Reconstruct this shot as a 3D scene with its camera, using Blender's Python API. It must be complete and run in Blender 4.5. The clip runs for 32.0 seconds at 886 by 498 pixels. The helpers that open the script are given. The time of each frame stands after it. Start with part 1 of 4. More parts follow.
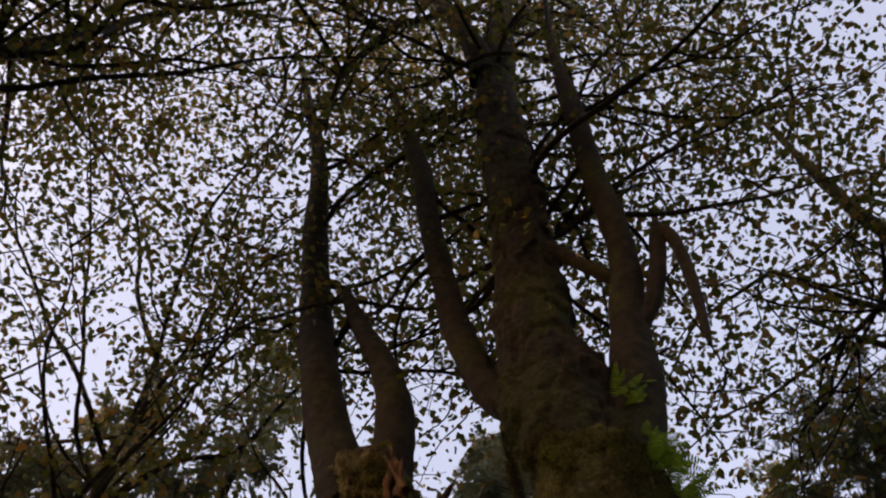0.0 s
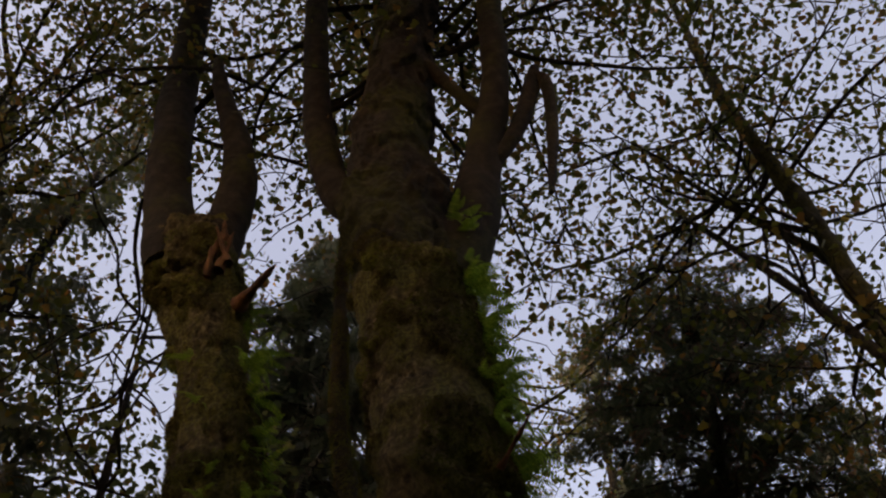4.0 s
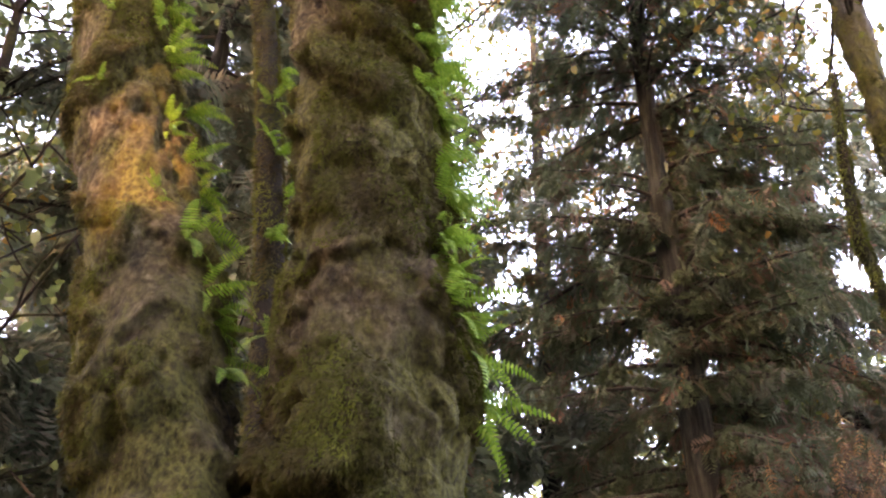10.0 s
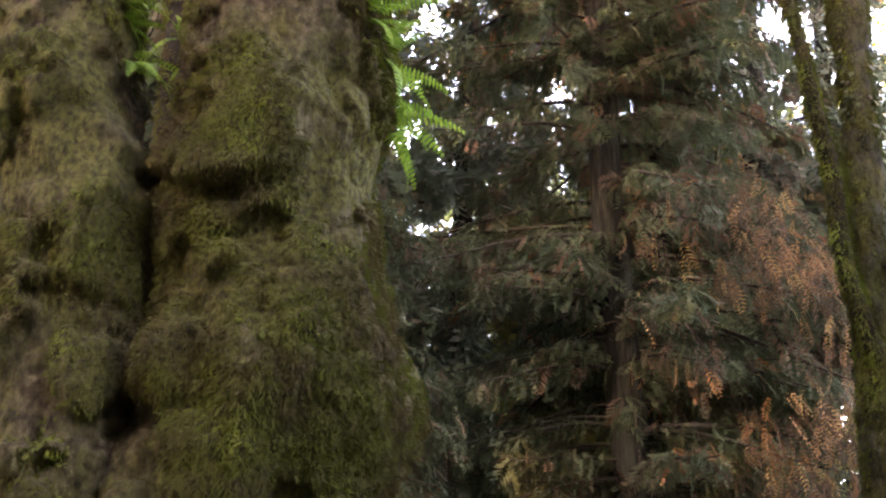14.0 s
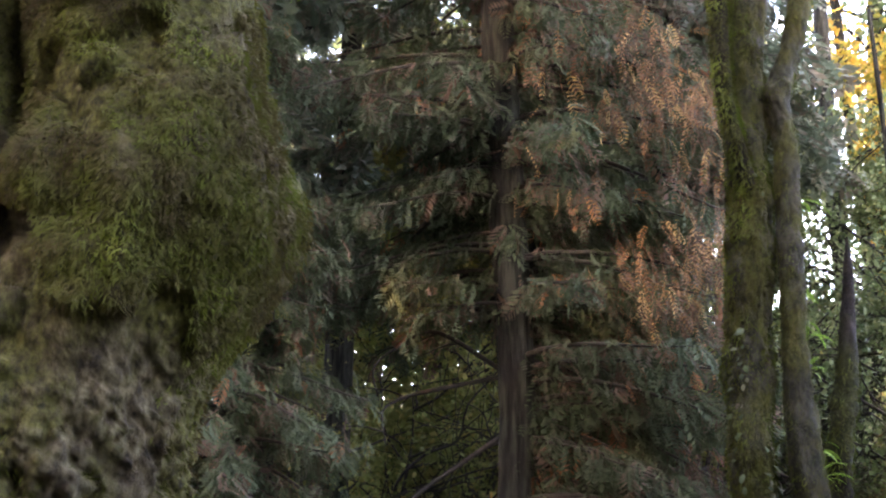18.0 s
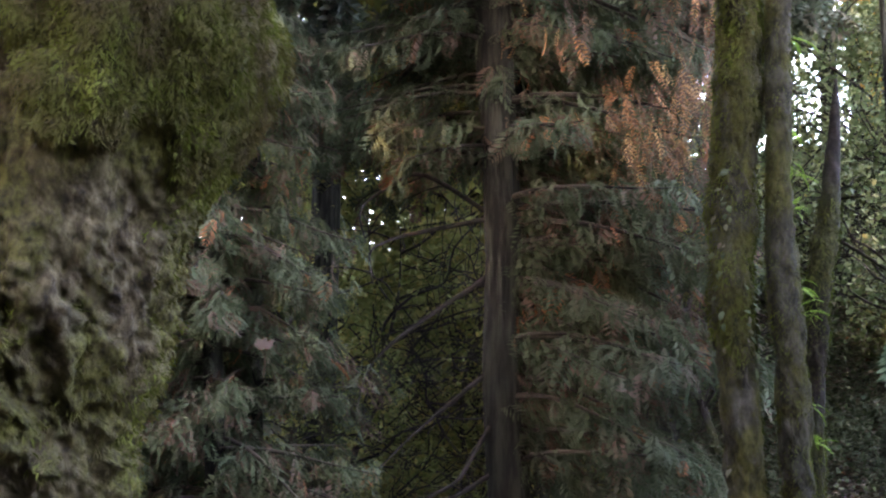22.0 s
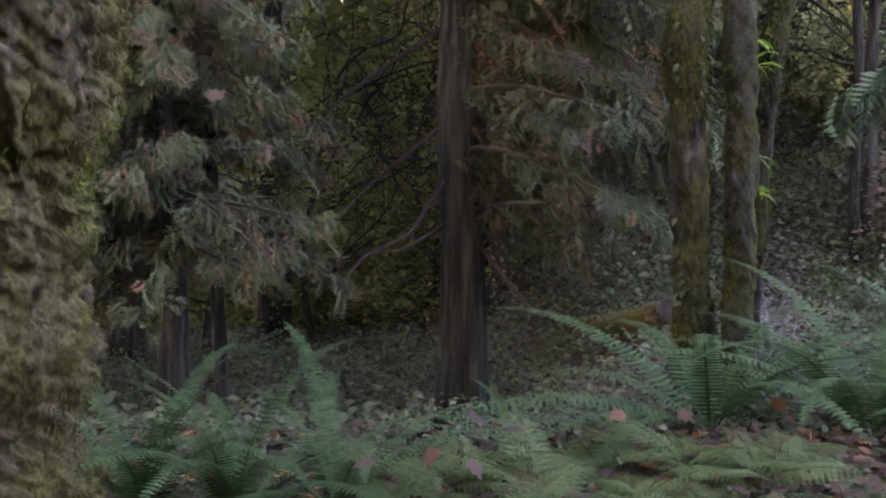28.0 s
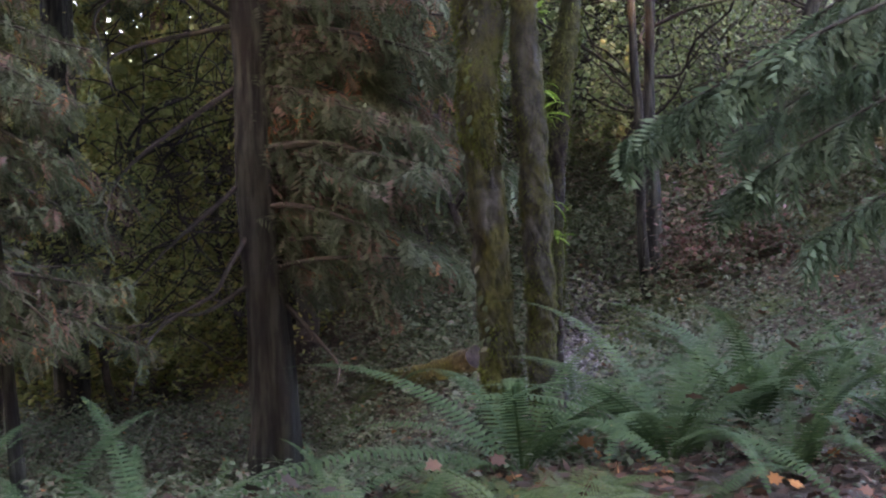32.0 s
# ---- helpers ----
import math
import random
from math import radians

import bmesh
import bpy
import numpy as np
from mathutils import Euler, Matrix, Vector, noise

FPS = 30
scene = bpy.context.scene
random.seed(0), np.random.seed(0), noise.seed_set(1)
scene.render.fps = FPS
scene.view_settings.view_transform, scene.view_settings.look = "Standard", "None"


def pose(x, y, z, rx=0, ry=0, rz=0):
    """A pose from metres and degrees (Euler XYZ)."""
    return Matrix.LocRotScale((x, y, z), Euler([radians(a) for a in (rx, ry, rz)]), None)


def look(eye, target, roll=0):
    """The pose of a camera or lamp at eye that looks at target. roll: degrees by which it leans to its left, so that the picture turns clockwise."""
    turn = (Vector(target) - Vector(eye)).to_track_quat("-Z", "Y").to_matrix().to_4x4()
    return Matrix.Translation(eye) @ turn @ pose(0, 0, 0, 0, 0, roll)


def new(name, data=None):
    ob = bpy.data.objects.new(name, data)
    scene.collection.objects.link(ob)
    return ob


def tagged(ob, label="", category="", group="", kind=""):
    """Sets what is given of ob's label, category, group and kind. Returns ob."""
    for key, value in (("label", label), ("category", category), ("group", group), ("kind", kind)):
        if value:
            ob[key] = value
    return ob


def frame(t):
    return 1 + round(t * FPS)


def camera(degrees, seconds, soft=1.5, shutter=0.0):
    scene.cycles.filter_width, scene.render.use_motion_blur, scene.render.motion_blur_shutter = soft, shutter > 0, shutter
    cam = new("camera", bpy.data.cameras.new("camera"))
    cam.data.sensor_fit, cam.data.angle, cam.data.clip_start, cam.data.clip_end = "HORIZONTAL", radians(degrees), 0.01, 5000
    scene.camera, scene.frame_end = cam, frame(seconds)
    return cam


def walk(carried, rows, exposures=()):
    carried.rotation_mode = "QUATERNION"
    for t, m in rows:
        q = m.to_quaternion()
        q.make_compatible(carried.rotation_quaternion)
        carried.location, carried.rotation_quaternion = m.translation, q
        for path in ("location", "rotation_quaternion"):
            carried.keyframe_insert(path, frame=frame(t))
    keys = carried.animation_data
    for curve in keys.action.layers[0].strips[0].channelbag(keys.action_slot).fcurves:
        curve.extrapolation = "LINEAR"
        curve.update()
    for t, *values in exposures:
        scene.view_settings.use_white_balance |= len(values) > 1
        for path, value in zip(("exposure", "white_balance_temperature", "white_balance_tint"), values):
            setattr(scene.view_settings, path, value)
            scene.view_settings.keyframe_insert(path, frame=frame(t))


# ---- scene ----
cam = camera(45.0, 32.0, soft=2.2)
PATH = [
    (0.0, pose(-0.306, -0.461, 2.126, 160.78, -1.62, 34.15)),
    (0.5, pose(-0.287, -0.441, 2.120, 162.68, -1.82, 33.62)),
    (1.0, pose(-0.270, -0.421, 2.112, 163.55, -1.70, 31.53)),
    (1.5, pose(-0.254, -0.403, 2.101, 163.05, -1.74, 27.91)),
    (2.0, pose(-0.239, -0.386, 2.089, 161.34, -1.47, 24.68)),
    (2.5, pose(-0.226, -0.370, 2.075, 158.53, -1.11, 22.32)),
    (3.0, pose(-0.213, -0.355, 2.060, 156.13, -0.98, 21.18)),
    (3.5, pose(-0.202, -0.340, 2.043, 154.04, -1.09, 20.09)),
    (4.0, pose(-0.191, -0.327, 2.026, 151.46, -0.94, 19.16)),
    (4.5, pose(-0.181, -0.314, 2.008, 148.97, -0.46, 17.99)),
    (6.5, pose(-0.149, -0.269, 1.931, 140.62, -0.10, 15.34)),
    (7.0, pose(-0.143, -0.260, 1.911, 138.90, -0.21, 14.67)),
    (7.5, pose(-0.137, -0.251, 1.892, 137.33, -0.06, 14.28)),
    (8.0, pose(-0.131, -0.243, 1.873, 135.52, -0.04, 14.12)),
    (8.5, pose(-0.126, -0.235, 1.854, 134.20, -0.01, 13.83)),
    (9.0, pose(-0.121, -0.228, 1.836, 132.66, -0.61, 13.27)),
    (9.5, pose(-0.116, -0.221, 1.818, 130.75, -1.17, 13.00)),
    (10.0, pose(-0.112, -0.214, 1.800, 129.10, -1.25, 13.12)),
    (10.5, pose(-0.107, -0.208, 1.784, 127.38, -0.98, 13.02)),
    (11.0, pose(-0.104, -0.203, 1.767, 125.92, -0.77, 12.51)),
    (11.5, pose(-0.100, -0.198, 1.752, 124.55, -0.70, 11.60)),
    (12.0, pose(-0.096, -0.193, 1.737, 122.49, -1.00, 10.97)),
    (12.5, pose(-0.093, -0.188, 1.723, 120.60, -0.96, 9.88)),
    (13.0, pose(-0.090, -0.184, 1.709, 118.67, -1.32, 8.80)),
    (13.5, pose(-0.087, -0.181, 1.697, 116.93, -1.80, 8.25)),
    (14.0, pose(-0.084, -0.177, 1.685, 115.32, -1.77, 7.81)),
    (14.5, pose(-0.081, -0.174, 1.673, 113.63, -1.61, 7.30)),
    (16.5, pose(-0.071, -0.165, 1.635, 110.21, -0.65, 3.66)),
    (17.0, pose(-0.069, -0.163, 1.627, 108.85, -0.31, 2.82)),
    (17.5, pose(-0.067, -0.162, 1.620, 107.72, -0.43, 2.12)),
    (18.0, pose(-0.065, -0.160, 1.613, 106.64, -0.55, 1.94)),
    (18.5, pose(-0.064, -0.159, 1.607, 105.02, -0.73, 1.47)),
    (19.0, pose(-0.062, -0.158, 1.601, 104.13, -1.01, 1.44)),
    (19.5, pose(-0.060, -0.158, 1.596, 102.87, -1.21, 1.74)),
    (20.0, pose(-0.059, -0.157, 1.591, 101.70, -1.14, 1.71)),
    (20.5, pose(-0.057, -0.157, 1.587, 100.78, -1.20, 1.69)),
    (21.0, pose(-0.056, -0.157, 1.582, 100.04, -1.13, 1.49)),
    (21.5, pose(-0.055, -0.157, 1.579, 100.08, -0.73, 1.67)),
    (22.0, pose(-0.054, -0.157, 1.575, 98.47, -0.30, 1.32)),
    (22.5, pose(-0.053, -0.157, 1.572, 97.25, 0.09, 1.30)),
    (23.0, pose(-0.052, -0.157, 1.569, 96.17, 0.39, 1.54)),
    (23.5, pose(-0.052, -0.158, 1.566, 94.30, 0.11, 1.41)),
    (24.0, pose(-0.051, -0.158, 1.564, 92.85, -0.06, 1.61)),
    (24.5, pose(-0.050, -0.158, 1.561, 91.01, -0.17, 1.05)),
    (25.0, pose(-0.050, -0.158, 1.559, 89.81, -0.19, 0.95)),
    (25.5, pose(-0.049, -0.159, 1.557, 88.79, -0.09, 1.11)),
    (27.5, pose(-0.047, -0.158, 1.550, 85.45, -0.43, 0.20)),
    (28.0, pose(-0.047, -0.158, 1.549, 85.47, -0.27, -1.07)),
    (28.5, pose(-0.046, -0.157, 1.547, 85.62, -0.10, -2.87)),
    (29.0, pose(-0.045, -0.156, 1.547, 85.96, 0.36, -3.92)),
    (29.5, pose(-0.044, -0.155, 1.546, 86.21, 0.72, -5.73)),
    (30.0, pose(-0.043, -0.153, 1.546, 86.25, 1.03, -7.20)),
    (30.5, pose(-0.042, -0.151, 1.547, 86.37, 1.34, -8.84)),
    (31.0, pose(-0.040, -0.148, 1.548, 87.00, 1.89, -10.14)),
    (31.5, pose(-0.038, -0.145, 1.549, 87.57, 2.11, -11.21)),
    (32.0, pose(-0.036, -0.141, 1.551, 88.19, 2.27, -11.55)),
]
EXPO = [(0.0, 2.3, 10000, 29), (2.0, 2.15, 10000, 29), (4.0, 1.95, 10000, 29), (6.5, 3.5, 8700, 36), (9.0, 5.48, 8500, 39), (13.0, 5.95, 8700, 36), (19.0, 6.3, 7200, 32), (23.0, 6.38, 7100, 35), (28.0, 6.3, 7200, 41), (32.0, 6.3, 7200, 40)]
walk(cam, PATH, EXPO)

# ---- world, sun ----
world = bpy.data.worlds.new("sky")
scene.world = world
world.use_nodes = True
wn = world.node_tree
for n in list(wn.nodes):
    wn.nodes.remove(n)
sky = wn.nodes.new("ShaderNodeTexSky")
sky.sky_type, sky.sun_disc = "NISHITA", False
SUN_EL, SUN_AZ = 20.0, 196.0          # degrees above the horizon; clockwise from +y
sky.sun_elevation, sky.sun_rotation = radians(SUN_EL), radians(SUN_AZ)
sky.air_density, sky.dust_density, sky.ozone_density = 1.0, 3.0, 1.0
bg = wn.nodes.new("ShaderNodeBackground")
bg.inputs["Strength"].default_value = 0.15
wo = wn.nodes.new("ShaderNodeOutputWorld")
wn.links.new(sky.outputs[0], bg.inputs["Color"])
wn.links.new(bg.outputs[0], wo.inputs["Surface"])
sun = new("sun", bpy.data.lights.new("sun", "SUN"))
sun.data.energy, sun.data.angle, sun.data.color = 0.5, radians(0.6), (1.0, 0.66, 0.34)
sun_dir = Vector((math.sin(radians(SUN_AZ)) * math.cos(radians(SUN_EL)), math.cos(radians(SUN_AZ)) * math.cos(radians(SUN_EL)), math.sin(radians(SUN_EL))))
sun.matrix_world = look(sun_dir * 60, (0, 0, 0))

# ---- materials ----


def shader(name, stops, scale=6.0, detail=6.0, stops2=None, scale2=1.5, mix=(0.45, 0.6), rough=0.9, bump=0.4, bump_scale=None, stretch=(1, 1, 1),
           island=0.0, translucent=0.0, spec=0.2):
    """A procedural surface: a fine noise ramp, a second ramp blended in by a coarse noise, bump, and shifts of tone from piece to piece."""
    m = bpy.data.materials.new(name)
    m.use_nodes = True
    nt = m.node_tree
    nd, lk = nt.nodes, nt.links
    bsdf, out = nd["Principled BSDF"], nd["Material Output"]
    co = nd.new("ShaderNodeTexCoord")
    mp = nd.new("ShaderNodeMapping")
    mp.inputs["Scale"].default_value = stretch
    lk.new(co.outputs["Object"], mp.inputs[0])

    def noisy(sc, det, rg=0.6):
        n = nd.new("ShaderNodeTexNoise")
        n.inputs["Scale"].default_value, n.inputs["Detail"].default_value, n.inputs["Roughness"].default_value = sc, det, rg
        lk.new(mp.outputs[0], n.inputs["Vector"])
        return n

    def ramp(src, pairs):
        r = nd.new("ShaderNodeValToRGB")
        while len(r.color_ramp.elements) < len(pairs):
            r.color_ramp.elements.new(0.5)
        for e, (p, c) in zip(r.color_ramp.elements, pairs):
            e.position, e.color = p, (*c, 1)
        lk.new(src, r.inputs[0])
        return r

    def blend(kind, fac, a, b):
        x = nd.new("ShaderNodeMix")
        x.data_type, x.blend_type = "RGBA", kind
        for sock, v in ((x.inputs[0], fac), (x.inputs[6], a), (x.inputs[7], b)):
            if isinstance(v, (int, float)):
                sock.default_value = v
            else:
                lk.new(v, sock)
        return x.outputs[2]

    fine = noisy(scale, detail)
    if island:
        geo = nd.new("ShaderNodeNewGeometry")
        info = nd.new("ShaderNodeObjectInfo")
        add = nd.new("ShaderNodeMath")
        add.operation = "ADD"
        lk.new(geo.outputs["Random Per Island"], add.inputs[0])
        lk.new(info.outputs["Random"], add.inputs[1])
        wrap = nd.new("ShaderNodeMath")
        wrap.operation = "FRACT"
        lk.new(add.outputs[0], wrap.inputs[0])
        col = ramp(wrap.outputs[0], stops).outputs[0]
        shade = ramp(fine.outputs[0], [(0.3, (0.62,) * 3), (0.7, (1.0,) * 3)]).outputs[0]
        col = blend("MULTIPLY", 0.7, col, shade)
    else:
        col = ramp(fine.outputs[0], stops).outputs[0]
    if stops2:
        coarse = noisy(scale2, 5.0, 0.65)
        fac = ramp(coarse.outputs[0], [(mix[0], (0,) * 3), (mix[1], (1,) * 3)]).outputs[0]
        col = blend("MIX", fac, col, ramp(noisy(scale * 1.7, 4.0).outputs[0], stops2).outputs[0])
    lk.new(col, bsdf.inputs["Base Color"])
    bsdf.inputs["Roughness"].default_value = rough
    bsdf.inputs["Specular IOR Level"].default_value = spec
    if bump:
        b = nd.new("ShaderNodeBump")
        b.inputs["Strength"].default_value, b.inputs["Distance"].default_value = bump, 0.04
        lk.new(noisy(bump_scale or scale * 2, 8.0, 0.7).outputs[0], b.inputs["Height"])
        lk.new(b.outputs[0], bsdf.inputs["Normal"])
    if translucent:
        tr = nd.new("ShaderNodeBsdfTranslucent")
        lk.new(col, tr.inputs["Color"])
        mx = nd.new("ShaderNodeMixShader")
        mx.inputs[0].default_value = translucent
        lk.new(bsdf.outputs[0], mx.inputs[1])
        lk.new(tr.outputs[0], mx.inputs[2])
        lk.new(mx.outputs[0], out.inputs["Surface"])
    return m


M = {
    "bark": shader("mossy_maple_bark", [(0.36, (0.020, 0.015, 0.008)), (0.45, (0.048, 0.035, 0.018)), (0.53, (0.076, 0.059, 0.030)), (0.62, (0.118, 0.097, 0.052)), (0.72, (0.165, 0.143, 0.088))], 26.0, 10.0,
                   [(0.34, (0.022, 0.020, 0.006)), (0.48, (0.058, 0.053, 0.013)), (0.64, (0.10, 0.098, 0.024))], 1.9, (0.40, 0.52), 0.95, 1.0, 38.0, (1, 1, 0.7)),
    "moss": shader("olive_moss", [(0.30, (0.026, 0.021, 0.008)), (0.42, (0.062, 0.048, 0.017)), (0.50, (0.064, 0.062, 0.014)), (0.58, (0.076, 0.085, 0.015)), (0.70, (0.13, 0.15, 0.024))], 4.5, 9.0, rough=1.0,
                   bump=0, translucent=0.3),
    "green_moss": shader("deep_green_moss", [(0.30, (0.022, 0.022, 0.008)), (0.45, (0.042, 0.046, 0.011)), (0.55, (0.056, 0.068, 0.013)), (0.70, (0.085, 0.112, 0.018))], 5.0, 8.0, rough=1.0, bump=0, translucent=0.3),
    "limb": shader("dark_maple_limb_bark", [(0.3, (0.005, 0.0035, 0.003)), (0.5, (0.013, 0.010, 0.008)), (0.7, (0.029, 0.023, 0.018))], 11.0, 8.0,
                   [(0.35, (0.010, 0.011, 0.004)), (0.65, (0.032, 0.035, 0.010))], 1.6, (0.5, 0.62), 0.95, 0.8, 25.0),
    "cedar_bark": shader("furrowed_cedar_bark", [(0.42, (0.003, 0.003, 0.0025)), (0.5, (0.0105, 0.0109, 0.0084)), (0.6, (0.0265, 0.0278, 0.0208))], 18.0, 8.0,
                         [(0.4, (0.008, 0.009, 0.006)), (0.7, (0.022, 0.024, 0.016))], 0.9, (0.55, 0.7), 0.95, 1.0, 30.0, (1, 1, 0.12)),
    "pale_bark": shader("lichen_grey_maple_bark", [(0.35, (0.009, 0.008, 0.006)), (0.48, (0.026, 0.025, 0.019)), (0.66, (0.058, 0.056, 0.043))], 12.0, 9.0,
                        [(0.35, (0.014, 0.014, 0.004)), (0.65, (0.055, 0.054, 0.013))], 4.0, (0.42, 0.54), 0.95, 1.0, 26.0, (1, 1, 0.6)),
    "twig": shader("dead_twig_bark", [(0.3, (0.010, 0.008, 0.006)), (0.7, (0.032, 0.026, 0.02))], 20.0, 4.0, bump=0.2),
    "maple_leaf": shader("autumn_maple_leaf", [(0.0, (0.055, 0.075, 0.018)), (0.45, (0.085, 0.10, 0.02)), (0.75, (0.15, 0.115, 0.025)), (1.0, (0.20, 0.10, 0.03))], 8.0, 3.0,
                         rough=0.6, bump=0, island=1.0, translucent=0.4),
    "yellow_leaf": shader("yellow_backlit_leaf", [(0.0, (0.16, 0.16, 0.03)), (0.5, (0.35, 0.27, 0.04)), (1.0, (0.45, 0.24, 0.04))], 8.0, 3.0, rough=0.6, bump=0, island=1.0,
                          translucent=0.5),
    "cedar_spray": shader("cedar_foliage", [(0.0, (0.044, 0.064, 0.033)), (0.5, (0.064, 0.086, 0.046)), (0.76, (0.072, 0.083, 0.048)), (0.85, (0.090, 0.066, 0.047)), (0.98, (0.115, 0.072, 0.05)),
                                            (1.0, (0.28, 0.12, 0.05))], 10.0, 3.0, rough=0.7, bump=0, island=1.0, translucent=0.38, spec=0.15),
    "far_needles": shader("dark_conifer_foliage", [(0.0, (0.056, 0.078, 0.046)), (0.6, (0.08, 0.10, 0.062)), (1.0, (0.115, 0.10, 0.068))], 10.0, 3.0, rough=0.7, bump=0, island=1.0,
                          translucent=0.42, spec=0.4),
    "fern": shader("sword_fern_green", [(0.0, (0.022, 0.048, 0.016)), (0.5, (0.034, 0.066, 0.023)), (1.0, (0.05, 0.083, 0.03))], 12.0, 3.0, rough=0.75, bump=0, island=0.4, translucent=0.35, spec=0.1),
    "licorice": shader("licorice_fern_green", [(0.0, (0.10, 0.20, 0.02)), (0.6, (0.16, 0.29, 0.035)), (1.0, (0.24, 0.34, 0.05))], 12.0, 3.0, rough=0.55, bump=0, island=0.4,
                       translucent=0.45),
    "lady_fern": shader("pale_lady_fern_green", [(0.0, (0.045, 0.075, 0.022)), (0.5, (0.068, 0.105, 0.03)), (1.0, (0.095, 0.125, 0.04))], 12.0, 3.0, rough=0.6, bump=0, island=0.4, translucent=0.35, spec=0.2),
    "litter": shader("fallen_maple_leaf", [(0.0, (0.022, 0.016, 0.010)), (0.35, (0.045, 0.028, 0.018)), (0.7, (0.066, 0.036, 0.022)), (0.92, (0.115, 0.056, 0.03)), (1.0, (0.30, 0.13, 0.04))], 9.0, 4.0,
                     rough=0.8, bump=0, island=1.0, translucent=0.15),
    "cover": shader("low_green_cover", [(0.0, (0.03, 0.045, 0.02)), (0.45, (0.048, 0.068, 0.03)), (0.7, (0.065, 0.085, 0.04)), (0.85, (0.085, 0.065, 0.045)), (1.0, (0.10, 0.125, 0.065))], 9.0, 3.0, rough=0.6, bump=0, island=1.0, translucent=0.3),
    "ivy_leaf": shader("lightened_grey_green_ivy_leaf", [(0.0, (0.05, 0.07, 0.036)), (0.5, (0.078, 0.098, 0.052)), (0.75, (0.10, 0.088, 0.06)), (1.0, (0.135, 0.15, 0.092))], 9.0, 3.0, rough=0.7, bump=0, island=1.0, translucent=0.3),
    "sapling_leaf": shader("soft_green_sapling_leaf", [(0.0, (0.066, 0.095, 0.036)), (0.6, (0.10, 0.135, 0.052)), (1.0, (0.15, 0.165, 0.068))], 9.0, 3.0, rough=0.6, bump=0, island=1.0, translucent=0.4),
    "beyond_leaf": shader("lightened_yellow_green_leaf", [(0.0, (0.11, 0.14, 0.045)), (0.6, (0.16, 0.18, 0.06)), (1.0, (0.22, 0.19, 0.06))], 9.0, 3.0, rough=0.7, bump=0, island=1.0, translucent=0.55, spec=0.1),
    "hemlock": shader("hemlock_needles", [(0.0, (0.035, 0.06, 0.03)), (0.6, (0.05, 0.085, 0.045)), (1.0, (0.07, 0.105, 0.05))], 9.0, 3.0, rough=0.7, bump=0, island=1.0, translucent=0.3),
    "rust_spray": shader("dead_rust_sun_patch_foliage", [(0.0, (0.06, 0.045, 0.03)), (0.4, (0.11, 0.07, 0.042)), (0.7, (0.19, 0.105, 0.052)), (0.9, (0.30, 0.17, 0.07)), (1.0, (0.42, 0.30, 0.12))], 10.0, 3.0, rough=0.7, bump=0,
                         island=1.0, translucent=0.35),
    "red_cover": shader("reddish_shrub_leaf", [(0.0, (0.07, 0.036, 0.028)), (0.6, (0.11, 0.058, 0.044)), (1.0, (0.08, 0.08, 0.035))], 9.0, 3.0, rough=0.6, bump=0, island=1.0, translucent=0.3),
    "soil": shader("forest_soil", [(0.3, (0.012, 0.010, 0.007)), (0.5, (0.035, 0.027, 0.018)), (0.7, (0.07, 0.053, 0.035))], 14.0, 9.0,
                   [(0.35, (0.025, 0.04, 0.012)), (0.65, (0.06, 0.085, 0.025))], 0.8, (0.5, 0.62), 1.0, 0.9, 30.0),
    "gravel": shader("grey_gravel", [(0.0, (0.05, 0.045, 0.045)), (0.5, (0.09, 0.085, 0.085)), (1.0, (0.20, 0.19, 0.195))], 12.0, 5.0, island=1.0, bump=0.3),
    "wood": shader("torn_orange_wood", [(0.3, (0.03, 0.014, 0.007)), (0.5, (0.085, 0.038, 0.018)), (0.7, (0.15, 0.075, 0.035))], 12.0, 6.0, bump=0.7, stretch=(1, 1, 0.25)),
}

# ---- geometry helpers ----
rng = np.random.default_rng(7)


def vnoise(p, seed=0):
    """Smooth value noise, about -1 to 1, at rows of places."""
    p = np.asarray(p, float) + seed * 17.31
    i = np.floor(p).astype(np.int64)
    f = p - i
    f = f * f * (3 - 2 * f)
    tot = np.zeros(len(p))
    for dx in (0, 1):
        for dy in (0, 1):
            for dz in (0, 1):
                h = ((i[:, 0] + dx) * 374761393 + (i[:, 1] + dy) * 668265263 + (i[:, 2] + dz) * 2147483647) & 0xFFFFFFFF
                h = ((h ^ (h >> 13)) * 1274126177) & 0xFFFFFFFF
                v = ((h ^ (h >> 16)) & 0xFFFF) / 32767.5 - 1
                tot += v * (f[:, 0] if dx else 1 - f[:, 0]) * (f[:, 1] if dy else 1 - f[:, 1]) * (f[:, 2] if dz else 1 - f[:, 2])
    return tot


def raw_mesh(name, verts, tris, material, smooth=False):
    me = bpy.data.meshes.new(name)
    verts, tris = np.asarray(verts, np.float32), np.asarray(tris, np.int32)
    n = tris.shape[1]
    me.vertices.add(len(verts))
    me.vertices.foreach_set("co", verts.ravel())
    me.loops.add(tris.size)
    me.loops.foreach_set("vertex_index", tris.ravel())
    me.polygons.add(len(tris))
    me.polygons.foreach_set("loop_start", np.arange(0, tris.size, n, dtype=np.int32))
    if smooth:
        me.polygons.foreach_set("use_smooth", np.ones(len(tris), bool))
    me.materials.append(material)
    me.update(calc_edges=True)
    return me


def part(name, me, parent=None, label=""):
    ob = new(name, me)
    if parent is not None:
        ob.parent = parent
    if label:
        ob["label"] = label
    return ob


def thing(name, label, category, group="", kind="", at=(0, 0, 0)):
    ob = new(name)
    ob.location = at
    return tagged(ob, label, category, group, kind)


def unit(v):
    v = np.asarray(v, float)
